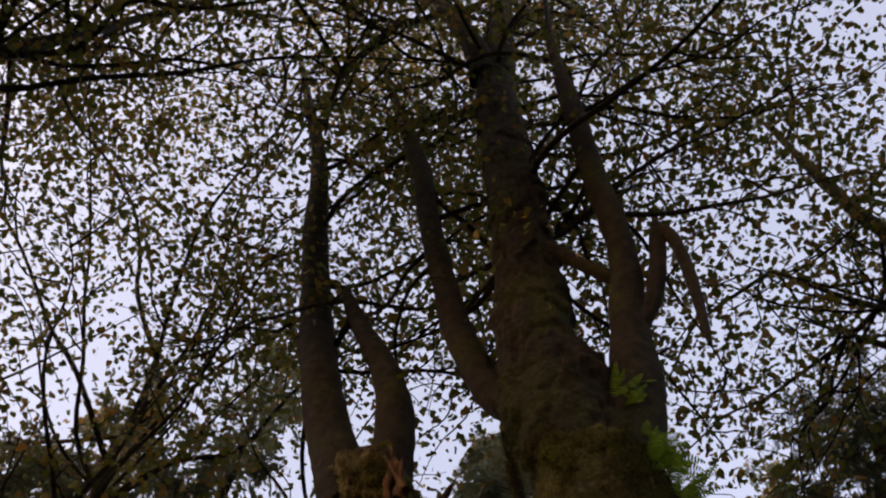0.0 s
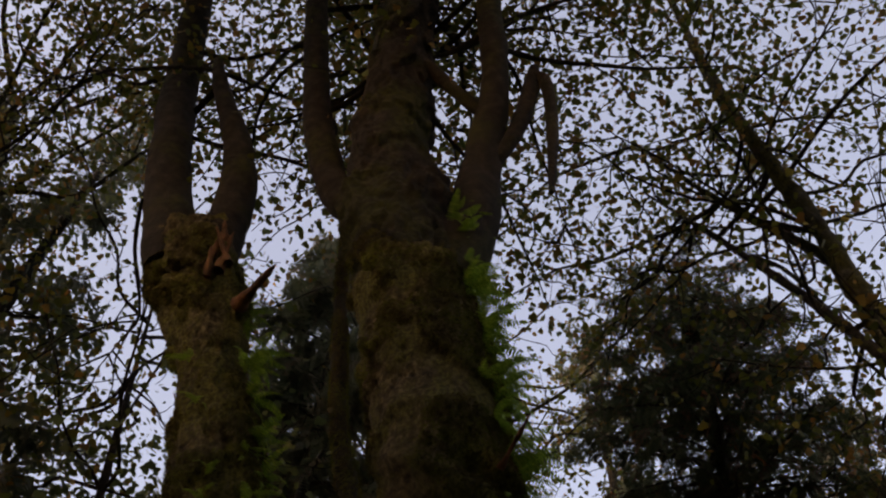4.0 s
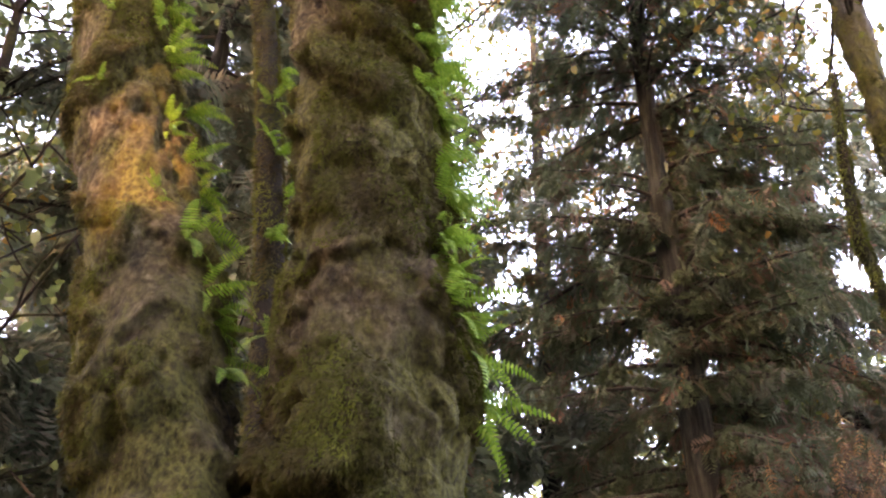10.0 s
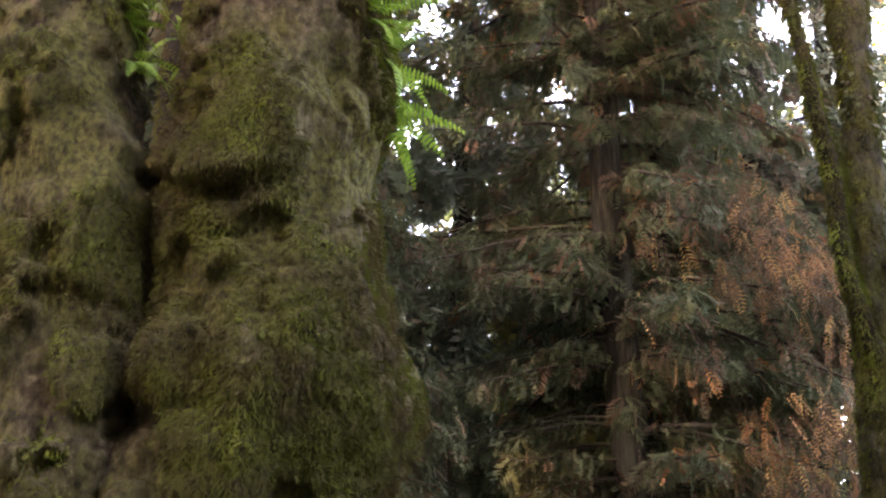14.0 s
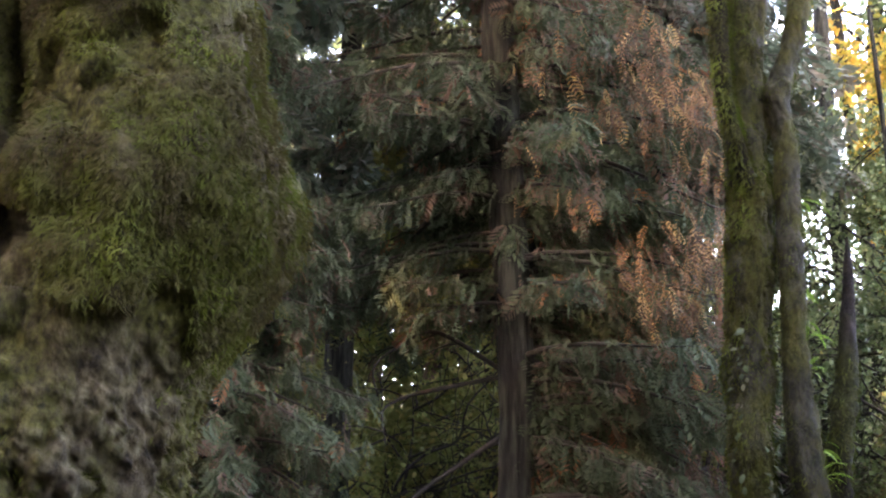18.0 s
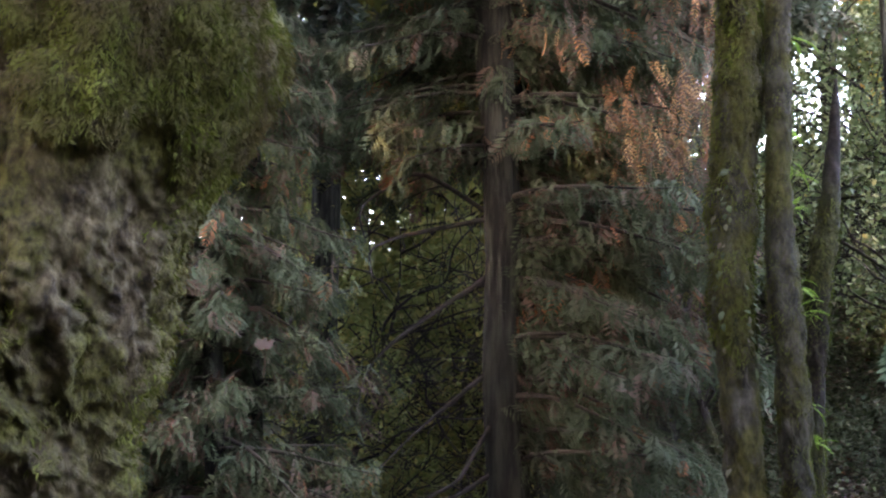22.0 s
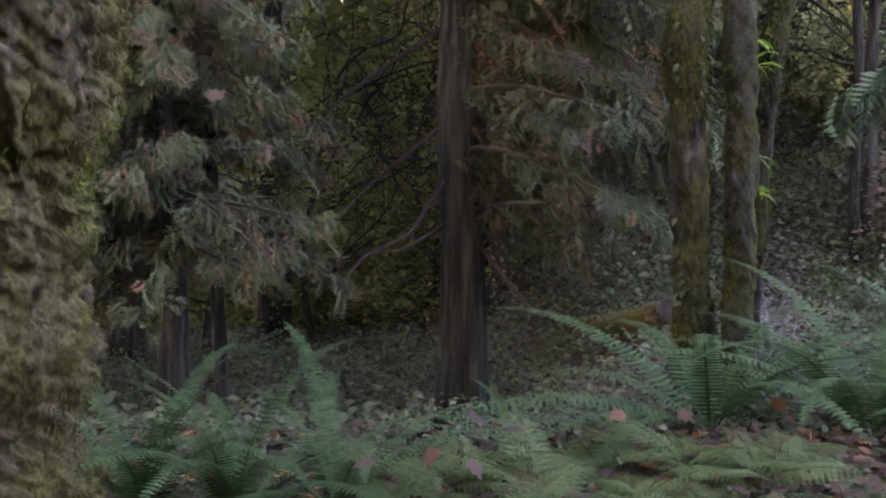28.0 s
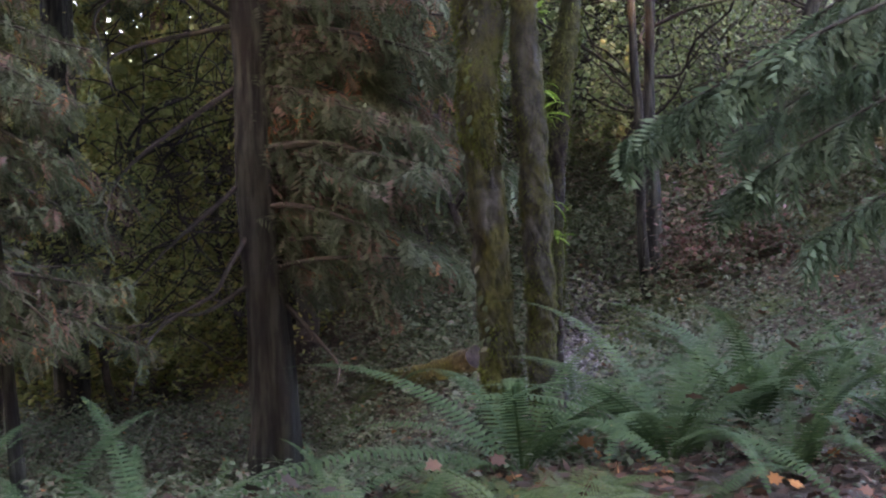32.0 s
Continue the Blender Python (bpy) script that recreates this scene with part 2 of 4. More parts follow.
    return v / (np.linalg.norm(v, axis=-1, keepdims=True) + 1e-12)


def frames_of(d, up):
    """Rotations (n,3,3) whose columns are side, along d, and up-ish."""
    d = unit(d)
    s = unit(np.cross(d, up))
    return np.stack([s, d, np.cross(s, d)], -1)


def scatter(tv, tf, at, rot, size):
    """Many copies of one small template in one pair of arrays."""
    tv, tf = np.asarray(tv, float), np.asarray(tf, int)
    n = len(at)
    size = np.broadcast_to(np.asarray(size, float), (n,))
    v = np.einsum("nij,kj->nki", rot, tv) * size[:, None, None] + np.asarray(at)[:, None]
    f = tf[None] + (np.arange(n) * len(tv))[:, None, None]
    return v.reshape(-1, 3), f.reshape(-1, tf.shape[1])


def join(pieces):
    vs, fs, o = [], [], 0
    for v, f in pieces:
        vs.append(v)
        fs.append(np.asarray(f) + o)
        o += len(v)
    return np.concatenate(vs), np.concatenate(fs)


def spline(pts, per):
    """Catmull-Rom through rows of numbers."""
    p = np.asarray(pts, float)
    p = np.vstack([2 * p[0] - p[1], p, 2 * p[-1] - p[-2]])
    out = []
    for k in range(1, len(p) - 2):
        t = np.linspace(0, 1, per, endpoint=False)[:, None]
        a, b, c, d = p[k - 1], p[k], p[k + 1], p[k + 2]
        out.append(0.5 * (2 * b + (c - a) * t + (2 * a - 5 * b + 4 * c - d) * t ** 2 + (3 * b - a - 3 * c + d) * t ** 3))
    return np.vstack([*out, p[-2][None]])


def tube(rows, segs=8, per=4, rough=0.0, seed=0, shape=None, freq=4.0):
    """A tapered, knobbly limb through rows of (x, y, z, r): quads, with a closed tip."""
    c = spline(rows, per)
    ctr, rad = c[:, :3], np.maximum(c[:, 3], 0.002)
    d = unit(np.gradient(ctr, axis=0))
    ref = np.array([0.0, 1.0, 0.0]) if abs(d[:, 1]).max() < 0.9 else np.array([1.0, 0, 0])
    s = unit(np.cross(d, ref))
    u = np.cross(s, d)
    a = np.linspace(0, 2 * np.pi, segs, endpoint=False)
    ring = np.cos(a)[None, :, None] * s[:, None] + np.sin(a)[None, :, None] * u[:, None]
    base = ctr[:, None] + ring * rad[:, None, None]
    k = np.ones(base.shape[:2])
    if rough:
        q = base.reshape(-1, 3)
        k = k + rough * (vnoise(q * freq, seed) + 0.5 * vnoise(q * freq * 2.3, seed + 1) + 0.3 * vnoise(q * freq * 5, seed + 2)).reshape(k.shape)
    if shape is not None:
        k = k + shape(base, ring, rad)
    v = (ctr[:, None] + ring * (rad[:, None] * k)[..., None]).reshape(-1, 3)
    n = len(ctr)
    i = np.arange(n - 1)[:, None] * segs
    j = np.arange(segs)[None]
    jn = (j + 1) % segs
    f = np.stack([i + j, i + jn, i + segs + jn, i + segs + j], -1).reshape(-1, 4)
    v = np.vstack([v, ctr[-1] + d[-1] * rad[-1] * 0.5])
    top = (n - 1) * segs
    cap = np.stack([top + j[0], top + jn[0], np.full(segs, len(v) - 1), np.full(segs, len(v) - 1)], -1)
    return v, np.vstack([f, cap])


def tris_of(v, f):
    """Quads to triangles, leaving out empty ones."""
    f = np.asarray(f)
    if f.shape[1] == 3:
        return v, f
    t = np.vstack([f[:, [0, 1, 2]], f[:, [0, 2, 3]]])
    return v, t[(t[:, 0] != t[:, 1]) & (t[:, 1] != t[:, 2]) & (t[:, 0] != t[:, 2])]


def solid(name, pieces, material, parent=None, label="", smooth=True):
    v, f = join([tris_of(*p) for p in pieces])
    return part(name, raw_mesh(name, v, f, material, smooth), parent, label)


# leaf templates: along +y, upper face +z, one unit long
def maple_template():
    half = [(0, 0), (0.30, -0.04), (0.24, 0.16), (0.52, 0.30), (0.30, 0.42), (0.34, 0.68), (0.14, 0.64), (0.0, 1.0)]
    pts = half + [(-x, y) for x, y in half[-2:0:-1]]
    v = [(x, y, 0.10 * abs(x) - 0.12 * y * y) for x, y in pts] + [(0, 0.32, 0.03)]
    n = len(pts)
    return np.array(v), np.array([(k, (k + 1) % n, n) for k in range(n)])


def oval_template():
    v = [(0, 0, 0), (0.26, 0.35, 0.06), (0.2, 0.7, 0.04), (0, 1, -0.08), (-0.2, 0.7, 0.04), (-0.26, 0.35, 0.06)]
    return np.array(v), np.array([(0, 1, 5), (1, 2, 5), (5, 2, 4), (2, 3, 4)])


def spray_template(pairs, width, droop, seed, thick=1.0):
    """A flat, drooping conifer spray: a thin rib with slanted branchlets that share its vertices."""
    r = np.random.default_rng(seed)
    ys = np.linspace(0, 1, pairs + 1)
    rib = np.stack([0.03 * np.sin(ys * 5), ys, -droop * ys ** 2], -1)
    v, f = [*rib], []
    for k in range(pairs):
        f.append((k, k + 1, len(v)))
        v.append(rib[k] + (0.012, 0, 0.004))
        w = width * math.sin(math.pi * (0.16 + 0.8 * k / pairs)) * r.uniform(0.75, 1.15)
        for sgn in (-1, 1):
            tip = rib[k] + np.array([sgn * w, w * r.uniform(0.55, 0.95), -0.25 * w - droop * 0.3 * w])
            mid = rib[k] * 0.45 + tip * 0.55
            across = np.array([0.016, -0.024 * sgn, 0.0]) * thick * r.uniform(0.8, 1.2)
            a = len(v)
            v += [mid + across, mid - across, tip]
            f += [(k, a, a + 1), (a, a + 2, a + 1)]
    return np.array(v), np.array(f)


def frond_template(pairs, width, arc, base_gap=0.08, tilt=0.25):
    """A once-divided fern frond that rises and arches over: a thin stalk with a pinna on each side at every step."""
    ys = np.linspace(0, 1, pairs + 2)
    ang = arc[0] + (arc[1] - arc[0]) * ys
    step = np.stack([0 * ang, np.cos(ang), np.sin(ang)], -1) / (pairs + 1)
    rib = np.vstack([[0, 0, 0], np.cumsum(step, 0)[:-1]])
    v, f = [], []
    for k in range(pairs + 2):
        v += [rib[k] + (0.006 * (1.1 - ys[k]), 0, 0), rib[k] - (0.006 * (1.1 - ys[k]), 0, 0)]
    for k in range(pairs + 1):
        f += [(2 * k, 2 * k + 2, 2 * k + 1), (2 * k + 1, 2 * k + 2, 2 * k + 3)]
    for k in range(pairs + 1):
        if ys[k] < base_gap:
            continue
        d = unit(step[k])
        up = np.cross([1.0, 0, 0], d)
        w = width * min(1, (ys[k] - base_gap) * 9 + 0.45) * (1 - ys[k]) ** 0.55
        for sgn in (-1, 1):
            along = np.array([sgn, 0, 0]) * w + d * w * 0.22 - up * w * tilt
            h = 0.50 / pairs
            a = len(v)
            v += [rib[k] - d * h * 0.35, rib[k] + d * h, rib[k] + along * 0.55 + d * h * 0.75, rib[k] + along * 0.55 - d * h * 0.3, rib[k] + along]
            f += [(a, a + 1, a + 2), (a, a + 2, a + 3), (a + 3, a + 2, a + 4)]
    return np.array(v), np.array(f)


def lobed_template():
    """A simpler lobed leaf for high crowns."""
    pts = [(0, 0), (0.42, 0.12), (0.28, 0.45), (0.30, 0.72), (0, 1.0), (-0.30, 0.72), (-0.28, 0.45), (-0.42, 0.12)]
    v = [(x, y, 0.12 * abs(x) - 0.1 * y * y) for x, y in pts]
    return np.array(v), np.array([(0, 1, 2), (0, 2, 6), (0, 6, 7), (2, 3, 4), (2, 4, 6), (4, 5, 6)])


DIAMOND = (np.array([(0, 0, 0), (0.3, 0.5, 0.08), (0, 1, -0.06), (-0.3, 0.5, 0.08)]), np.array([(0, 1, 3), (1, 2, 3)]))
MAPLE, OVAL, LOBED = maple_template(), oval_template(), lobed_template()
FINE = [spray_template(9, 0.42, d, k, 1.2) for k, d in enumerate((0.35, 0.6, 0.9))]
SPRAYS = [spray_template(8, 0.40, d, k, 1.9) for k, d in enumerate((0.35, 0.6, 0.9))]
COARSE = [spray_template(5, 0.44, d, k, 3.2) for k, d in enumerate((0.35, 0.6, 0.9))]
HEAVY = [spray_template(5, 0.46, d, k, 3.6) for k, d in enumerate((0.35, 0.6, 0.9))]


def up_frames(d, spread=0.6):
    up = np.array([0, 0, 1.0]) + rng.normal(0, spread, d.shape)
    return frames_of(d, up)


# ---- ground ----
def soft(x, a, b):
    t = np.clip((np.asarray(x, float) - a) / (b - a), 0, 1)
    return t * t * (3 - 2 * t)


def height(x, y):
    x, y = np.asarray(x, float), np.asarray(y, float)
    dip = -0.78 * soft(y, 4.8, 8.6) * (1 - soft(x, 0.4, 2.4)) * (1 - 0.5 * soft(-x, 1.5, 6))
    rise = 0.45 * (y - 10.5) + 0.5 * (x - 2.5)
    hill = np.log1p(np.exp(np.clip(rise * 2.2, -30, 30))) / 2.2
    hill = 11 * np.tanh(hill / 11)
    p = np.stack([x.ravel(), y.ravel(), 0 * x.ravel()], -1)
    bumps = (0.10 * vnoise(p * 0.7, 3) + 0.05 * vnoise(p * 2.1, 4)).reshape(x.shape)
    shelf = 0.17 * soft(y, 1.6, 3.0) * (1 - soft(y, 5.0, 7.2))
    return dip + hill + shelf + bumps * soft(np.hypot(x, y), 0.5, 3) + 0.02


def ground_sheet():
    g = np.sinh(np.linspace(-4.2, 4.2, 260)) / np.sinh(4.2) * 220
    gx, gy = np.meshgrid(g + 1.0, g + 7.0)
    v = np.stack([gx, gy, height(gx, gy)], -1).reshape(-1, 3)
    n = len(g)
    i = (np.arange(n - 1)[:, None] * n + np.arange(n - 1)[None]).ravel()
    f = np.stack([i, i + 1, i + n + 1, i + n], -1)
    ob = part("ground", raw_mesh("ground", v, f, M["soil"], True))
    tagged(ob, "dark forest soil with moss and rotting litter", "ground", kind="structure")


ground_sheet()

# ---- trees ----


def bough_line(start, az, length, rise, droop, n=7):
    t = np.linspace(0, 1, n)[:, None]
    out = np.array([math.sin(az), math.cos(az), 0.0])
    side = np.array([out[1], -out[0], 0.0])
    bend = rng.normal(0, 0.12)
    return start + out * length * t + side * bend * length * t ** 2 + np.array([0, 0, 1.0]) * (rise * t - droop * t ** 2 + 0.35 * droop * t ** 4) * length


def conifer(name, label, x, y, trunk, boughs, crown_mat, bark, sprays=22, size=(0.3, 0.55), group="", dead=(), sides=None, kinds=None):
    """A conifer: trunk rows of (dx, dy, z, r), boughs as (z_low, z_high, count, longest, shortest), each with hanging flat sprays."""
    z0 = float(height(np.array([x]), np.array([y]))[0])
    tree = thing(name, label, "tree", group)
    rows = [(x + dx, y + dy, z, r) for dx, dy, z, r in trunk]
    if rows[0][2] < 0.6:
        rows[0] = (rows[0][0], rows[0][1], z0 - 0.12, rows[0][3])
    def flute(b, ring, rad):
        """Deep vertical furrows that twist a little, and buttress ribs near the foot."""
        ang = np.arctan2(ring[..., 1], ring[..., 0]) + 0.25 * vnoise(b.reshape(-1, 3) * np.array([0.0, 0.0, 0.6]), 3).reshape(b.shape[:2])
        foot = np.exp(-np.maximum(b[..., 2] - z0, 0) / 1.1)
        return (0.13 + 0.16 * foot) * (np.abs(np.sin(ang * 2.5 + 1.1)) ** 0.6 - 0.6) + 0.16 * vnoise(b.reshape(-1, 3) * np.array([16, 16, 0.9]), 8).reshape(b.shape[:2])
    solid("trunk", [tube(rows, 28 if kinds else 72, 8 if kinds else 14, 0.04, int(x * 10) % 50, flute)], bark, tree)
    ctr = spline(rows, 12)
    wood, lv = [], []
    zs = ctr[:, 2]
    for zl, zh, count, longest, shortest, *only in boughs:
        for k in range(count):
            z = zl + (zh - zl) * (k + rng.random()) / count
            at = np.array([np.interp(z, zs, ctr[:, c]) for c in range(3)])
            az = rng.uniform(0, 2 * np.pi)
            facing = only[0] if only else sides
            if facing is not None:
                az = rng.choice(facing) + rng.normal(0, 0.35)
            ln = (longest + (shortest - longest) * (z - zl) / (zh - zl)) * rng.uniform(0.6, 1.1)
            line = bough_line(at, az, ln, rng.uniform(0.0, 0.35), rng.uniform(0.35, 0.8))
            rad = np.linspace(0.012 + 0.009 * ln, 0.004, len(line))[:, None]
            wood.append(tube(np.hstack([line, rad]), 5 if kinds is None else 3, 2 if kinds is None else 1))
            m = max(5, int(sprays * ln / 1.6))
            t = np.clip(rng.random(m) ** 0.75, 0.12, 1)
            pts = np.stack([np.interp(t * (len(line) - 1), np.arange(len(line)), line[:, c]) for c in range(3)], -1)
            out = unit(line[-1] - line[0])
            sgn = rng.choice([-1, 1], m)[:, None]
            side = unit(np.cross(out, [0, 0, 1.0]))
            d = out * rng.uniform(0.1, 0.8, (m, 1)) + side * sgn * rng.uniform(0.1, 0.9, (m, 1)) + np.array([0, 0, -1.0]) * rng.uniform(0.05, 0.75, (m, 1))
            d = d + rng.normal(0, 0.15, (m, 3))
            s = rng.uniform(*size, m)
            lv.append((pts + rng.normal(0, 0.05, (m, 3)), up_frames(d, 0.5), s))
    for arm in dead:
        line = spline(arm, 3)
        wood.append(tube(np.hstack([line, np.linspace(0.024, 0.006, len(line))[:, None]]), 6, 2))
        for q in range(3):
            i = rng.integers(2, len(line))
            ln2 = bough_line(line[i], rng.uniform(-2.5, 0.4), rng.uniform(0.2, 0.6), rng.uniform(-0.4, 0.6), 0.5, 5)
            wood.append(tube(np.hstack([ln2, np.linspace(0.009, 0.003, 5)[:, None]]), 4, 2))
    if kinds:
        tagged(solid("bough", wood, M["twig"], tree), kind="stuff")
    else:
        for w in wood:
            solid("bough", [w], M["twig"], tree)
    pieces = []
    for k, sp in enumerate(kinds or SPRAYS):
        at = np.concatenate([a[k::3] for a, r, s in lv])
        pieces.append(scatter(*sp, at, np.concatenate([r[k::3] for a, r, s in lv]), np.concatenate([s[k::3] for a, r, s in lv])))
    v, f = join(pieces)
    tagged(part("crown", raw_mesh("crown", v, f, crown_mat), tree), kind="stuff")
    return tree


def leafy(at, count, spread, size, hang=0.5):
    """Leaves round places: positions, turns, sizes."""
    i = rng.integers(0, len(at), int(count * 1.5))
    p = at[i] + rng.normal(0, 1, (len(i), 3)) * spread
    dense = vnoise(p * 0.55, 71) + 0.7 * vnoise(p * 1.5, 72) + rng.normal(0, 0.25, len(p))
    p = p[np.argsort(-dense)[:count]]
    d = rng.normal(0, 1, (count, 3)) * np.array([1, 1, 0.5]) - np.array([0, 0, hang])
    return p, up_frames(d, 0.7), rng.uniform(*size, count)


def bush_branches(starts, dirs, lengths, twigs):
    """Branches with twigs from given starts. Gives the wood pieces and the twig places for leaves."""
    wood, spots = [], []
    for s, d, ln in zip(starts, dirs, lengths):
        n = 7
        t = np.linspace(0, 1, n)[:, None]
        d = unit(d)
        wob = np.cumsum(rng.normal(0, 0.07, (n, 3)), 0)
        wob[0] = 0
        line = s + d * ln * t + wob * ln * 0.45 + np.array([0, 0, 0.12]) * ln * t ** 2
        r0 = 0.006 + 0.0075 * ln
        one = [tube(np.hstack([line, np.linspace(r0, 0.007, n)[:, None]]), 6, 3)]
        wood.append(one)
        for k in range(twigs):
            u = rng.uniform(0.25, 1.0) * (n - 1)
            a = np.array([np.interp(u, np.arange(n), line[:, c]) for c in range(3)])
            td = unit(d * 0.6 + rng.normal(0, 0.65, 3))
            tl = ln * rng.uniform(0.18, 0.42)
            m = 5
            tt = np.linspace(0, 1, m)[:, None]
            tw = a + td * tl * tt + np.cumsum(rng.normal(0, 0.05, (m, 3)), 0) * tl * (tt > 0)
            one.append(tube(np.hstack([tw, np.linspace(r0 * 0.4, 0.004, m)[:, None]]), 4, 2))
            spots.append(tw[2:])
            spots.append(tw[3:])
    return wood, np.vstack(spots)


def crown_of(tree, wood, spots, leaves, mat, size=(0.07, 0.125), spread=0.30, label=""):
    for w in wood:
        solid("branch", w, M["limb"], tree)
    p, r, s = leafy(spots, leaves, spread, size)
    v, f = scatter(*LOBED, p, r, s)
    tagged(part("crown", raw_mesh("crown", v, f, mat), tree, label), kind="stuff")


def ring_starts(rows, count, low, high, outward, away=False):
    """Places along a limb between two shares of its length, with outward directions."""
    c = spline(rows, 10)[:, :3]
    t = rng.uniform(low, high, count) * (len(c) - 1)
    st = np.stack([np.interp(t, np.arange(len(c)), c[:, k]) for k in range(3)], -1)
    az = np.pi / 2 + rng.uniform(-1.9, 1.9, count) * (1 if away else 1.65)
    return st, np.stack([np.cos(az), np.sin(az), rng.uniform(*outward, count)], -1)


# the old maple beside the camera: two stems from one base
MAIN = [(-1.72, 3.3, -0.25, 0.80), (-1.75, 3.28, 0.35, 0.66), (-1.76, 3.25, 1.0, 0.61), (-1.66, 3.25, 1.55, 0.54), (-1.49, 3.25, 1.9, 0.48), (-1.38, 3.25, 2.27, 0.43),
        (-1.26, 3.25, 2.55, 0.42), (-1.20, 3.25, 2.82, 0.43), (-1.22, 3.25, 3.15, 0.38), (-1.25, 3.25, 3.5, 0.385), (-1.25, 3.25, 4.1, 0.375), (-1.28, 3.25, 4.5, 0.365),
        (-1.36, 3.25, 5.36, 0.345), (-1.45, 3.23, 6.0, 0.35), (-1.56, 3.2, 7.1, 0.37), (-1.72, 3.15, 8.2, 0.40), (-1.86, 3.07, 9.3, 0.42), (-1.90, 2.86, 10.2, 0.36),
        (-1.82, 2.68, 10.9, 0.32), (-1.70, 2.45, 11.5, 0.30), (-1.60, 2.23, 12.2, 0.275), (-1.54, 2.01, 13.5, 0.27), (-1.50, 1.79, 14.8, 0.26), (-1.30, 1.6, 16.6, 0.235),
        (-1.05, 1.43, 20.3, 0.19), (-0.95, 1.2, 24.5, 0.12), (-0.9, 0.9, 29.0, 0.03)]
LEFT = [(-1.80, 3.2, 1.2, 0.42), (-1.80, 3.15, 1.9, 0.39), (-1.79, 3.12, 2.38, 0.34), (-1.86, 3.12, 2.9, 0.29), (-1.94, 3.13, 3.35, 0.30), (-2.09, 3.15, 3.8, 0.30),
        (-2.19, 3.18, 4.25, 0.29), (-2.28, 3.2, 4.5, 0.29), (-2.48, 3.2, 5.18, 0.29), (-2.73, 3.2, 6.03, 0.285), (-2.94, 3.18, 7.0, 0.265), (-3.1, 3.12, 7.8, 0.255),
        (-3.27, 3.03, 8.55, 0.29), (-3.46, 2.92, 9.15, 0.34), (-3.6, 2.8, 9.6, 0.30)]
THIRD = [(-1.85, 3.9, 1.0, 0.2), (-2.0, 4.15, 3.2, 0.11), (-2.2, 4.3, 4.8, 0.09), (-2.31, 4.3, 5.8, 0.085), (-2.58, 4.3, 7.7, 0.075), (-2.8, 4.3, 8.9, 0.07), (-3.0, 4.2, 11.5, 0.05), (-3.1, 4.1, 14.0, 0.02)]
LEFT_UP = [(-3.62, 2.85, 9.2, 0.24), (-3.86, 2.67, 10.2, 0.21), (-3.96, 2.49, 11.0, 0.19), (-4.16, 2.42, 12.1, 0.185), (-4.26, 2.31, 13.1, 0.17), (-4.16, 1.85, 14.4, 0.155),
           (-4.08, 1.4, 16.2, 0.11), (-4.3, 0.9, 18.5, 0.075), (-4.7, 0.2, 22.0, 0.02)]
LEFT_STUB = [(-3.40, 2.95, 9.0, 0.2), (-3.32, 2.85, 9.9, 0.18), (-3.29, 2.67, 10.7, 0.15), (-3.5, 2.45, 11.6, 0.10), (-3.62, 2.3, 12.1, 0.075), (-3.68, 2.2, 12.5, 0.05)]
MID = [(-1.95, 3.0, 9.4, 0.2), (-2.36, 2.93, 9.9, 0.155), (-2.53, 2.69, 10.7, 0.14), (-2.55, 2.41, 11.5, 0.125), (-2.53, 2.0, 12.7, 0.11), (-2.53, 1.73, 13.9, 0.105),
       (-2.9, 1.3, 17.3, 0.06), (-3.2, 0.9, 20.5, 0.02)]
RIGHT = [(-1.5, 3.15, 8.3, 0.23), (-1.30, 3.15, 9.1, 0.20), (-1.14, 3.0, 10.0, 0.155), (-0.96, 2.78, 10.6, 0.13), (-0.88, 2.55, 11.1, 0.125), (-0.84, 2.32, 11.8, 0.115),
         (-0.72, 1.94, 12.8, 0.11), (-0.6, 1.6, 14.5, 0.06), (-0.3, 1.2, 17.0, 0.02)]
HOOK = [(-1.12, 3.05, 9.75, 0.055), (-0.90, 3.0, 10.1, 0.07), (-0.74, 2.95, 10.55, 0.075), (-0.64, 2.9, 11.0, 0.07), (-0.60, 2.9, 11.3, 0.045)]
HOOK_ARM = [(-0.64, 2.9, 11.1, 0.06), (-0.53, 2.9, 10.9, 0.06), (-0.54, 3.0, 10.3, 0.055), (-0.62, 3.1, 9.6, 0.04), (-0.66, 3.1, 9.15, 0.02)]
CROWN_FORK = [(-1.51, 1.60, 15.4, 0.2), (-1.49, 1.28, 16.3, 0.15), (-1.60, 0.90, 17.3, 0.13), (-1.72, 0.59, 18.5, 0.1), (-1.87, 0.18, 20.5, 0.08), (-2.1, -0.5, 24.0, 0.03)]
ARCH = [(-1.68, 0.80, 17.6, 0.05), (-2.02, 0.68, 17.2, 0.045), (-2.35, 0.53, 16.8, 0.04), (-2.93, 0.56, 16.0, 0.035), (-3.22, 0.71, 15.4, 0.028), (-3.43, 0.98, 14.7, 0.015)]
LINK = [(-1.72, 2.5, 11.6, 0.05), (-1.52, 2.5, 11.2, 0.06), (-1.25, 2.7, 10.7, 0.06), (-1.05, 2.85, 10.4, 0.07)]


def main_shape(b, ring, rad):
    """The swollen brow over a curved crease, side burl, a cord of bark and spiral folds of the old stem."""
    z = b[..., 2]
    q = b.reshape(-1, 3)
    front = np.clip(-ring[..., 1], 0, 1)
    right = np.clip(ring[..., 0], 0, 1)
    ang = np.arctan2(ring[..., 1], ring[..., 0])
    wob = vnoise(q * 2.6, 49).reshape(z.shape)
    off = ang + 1.75
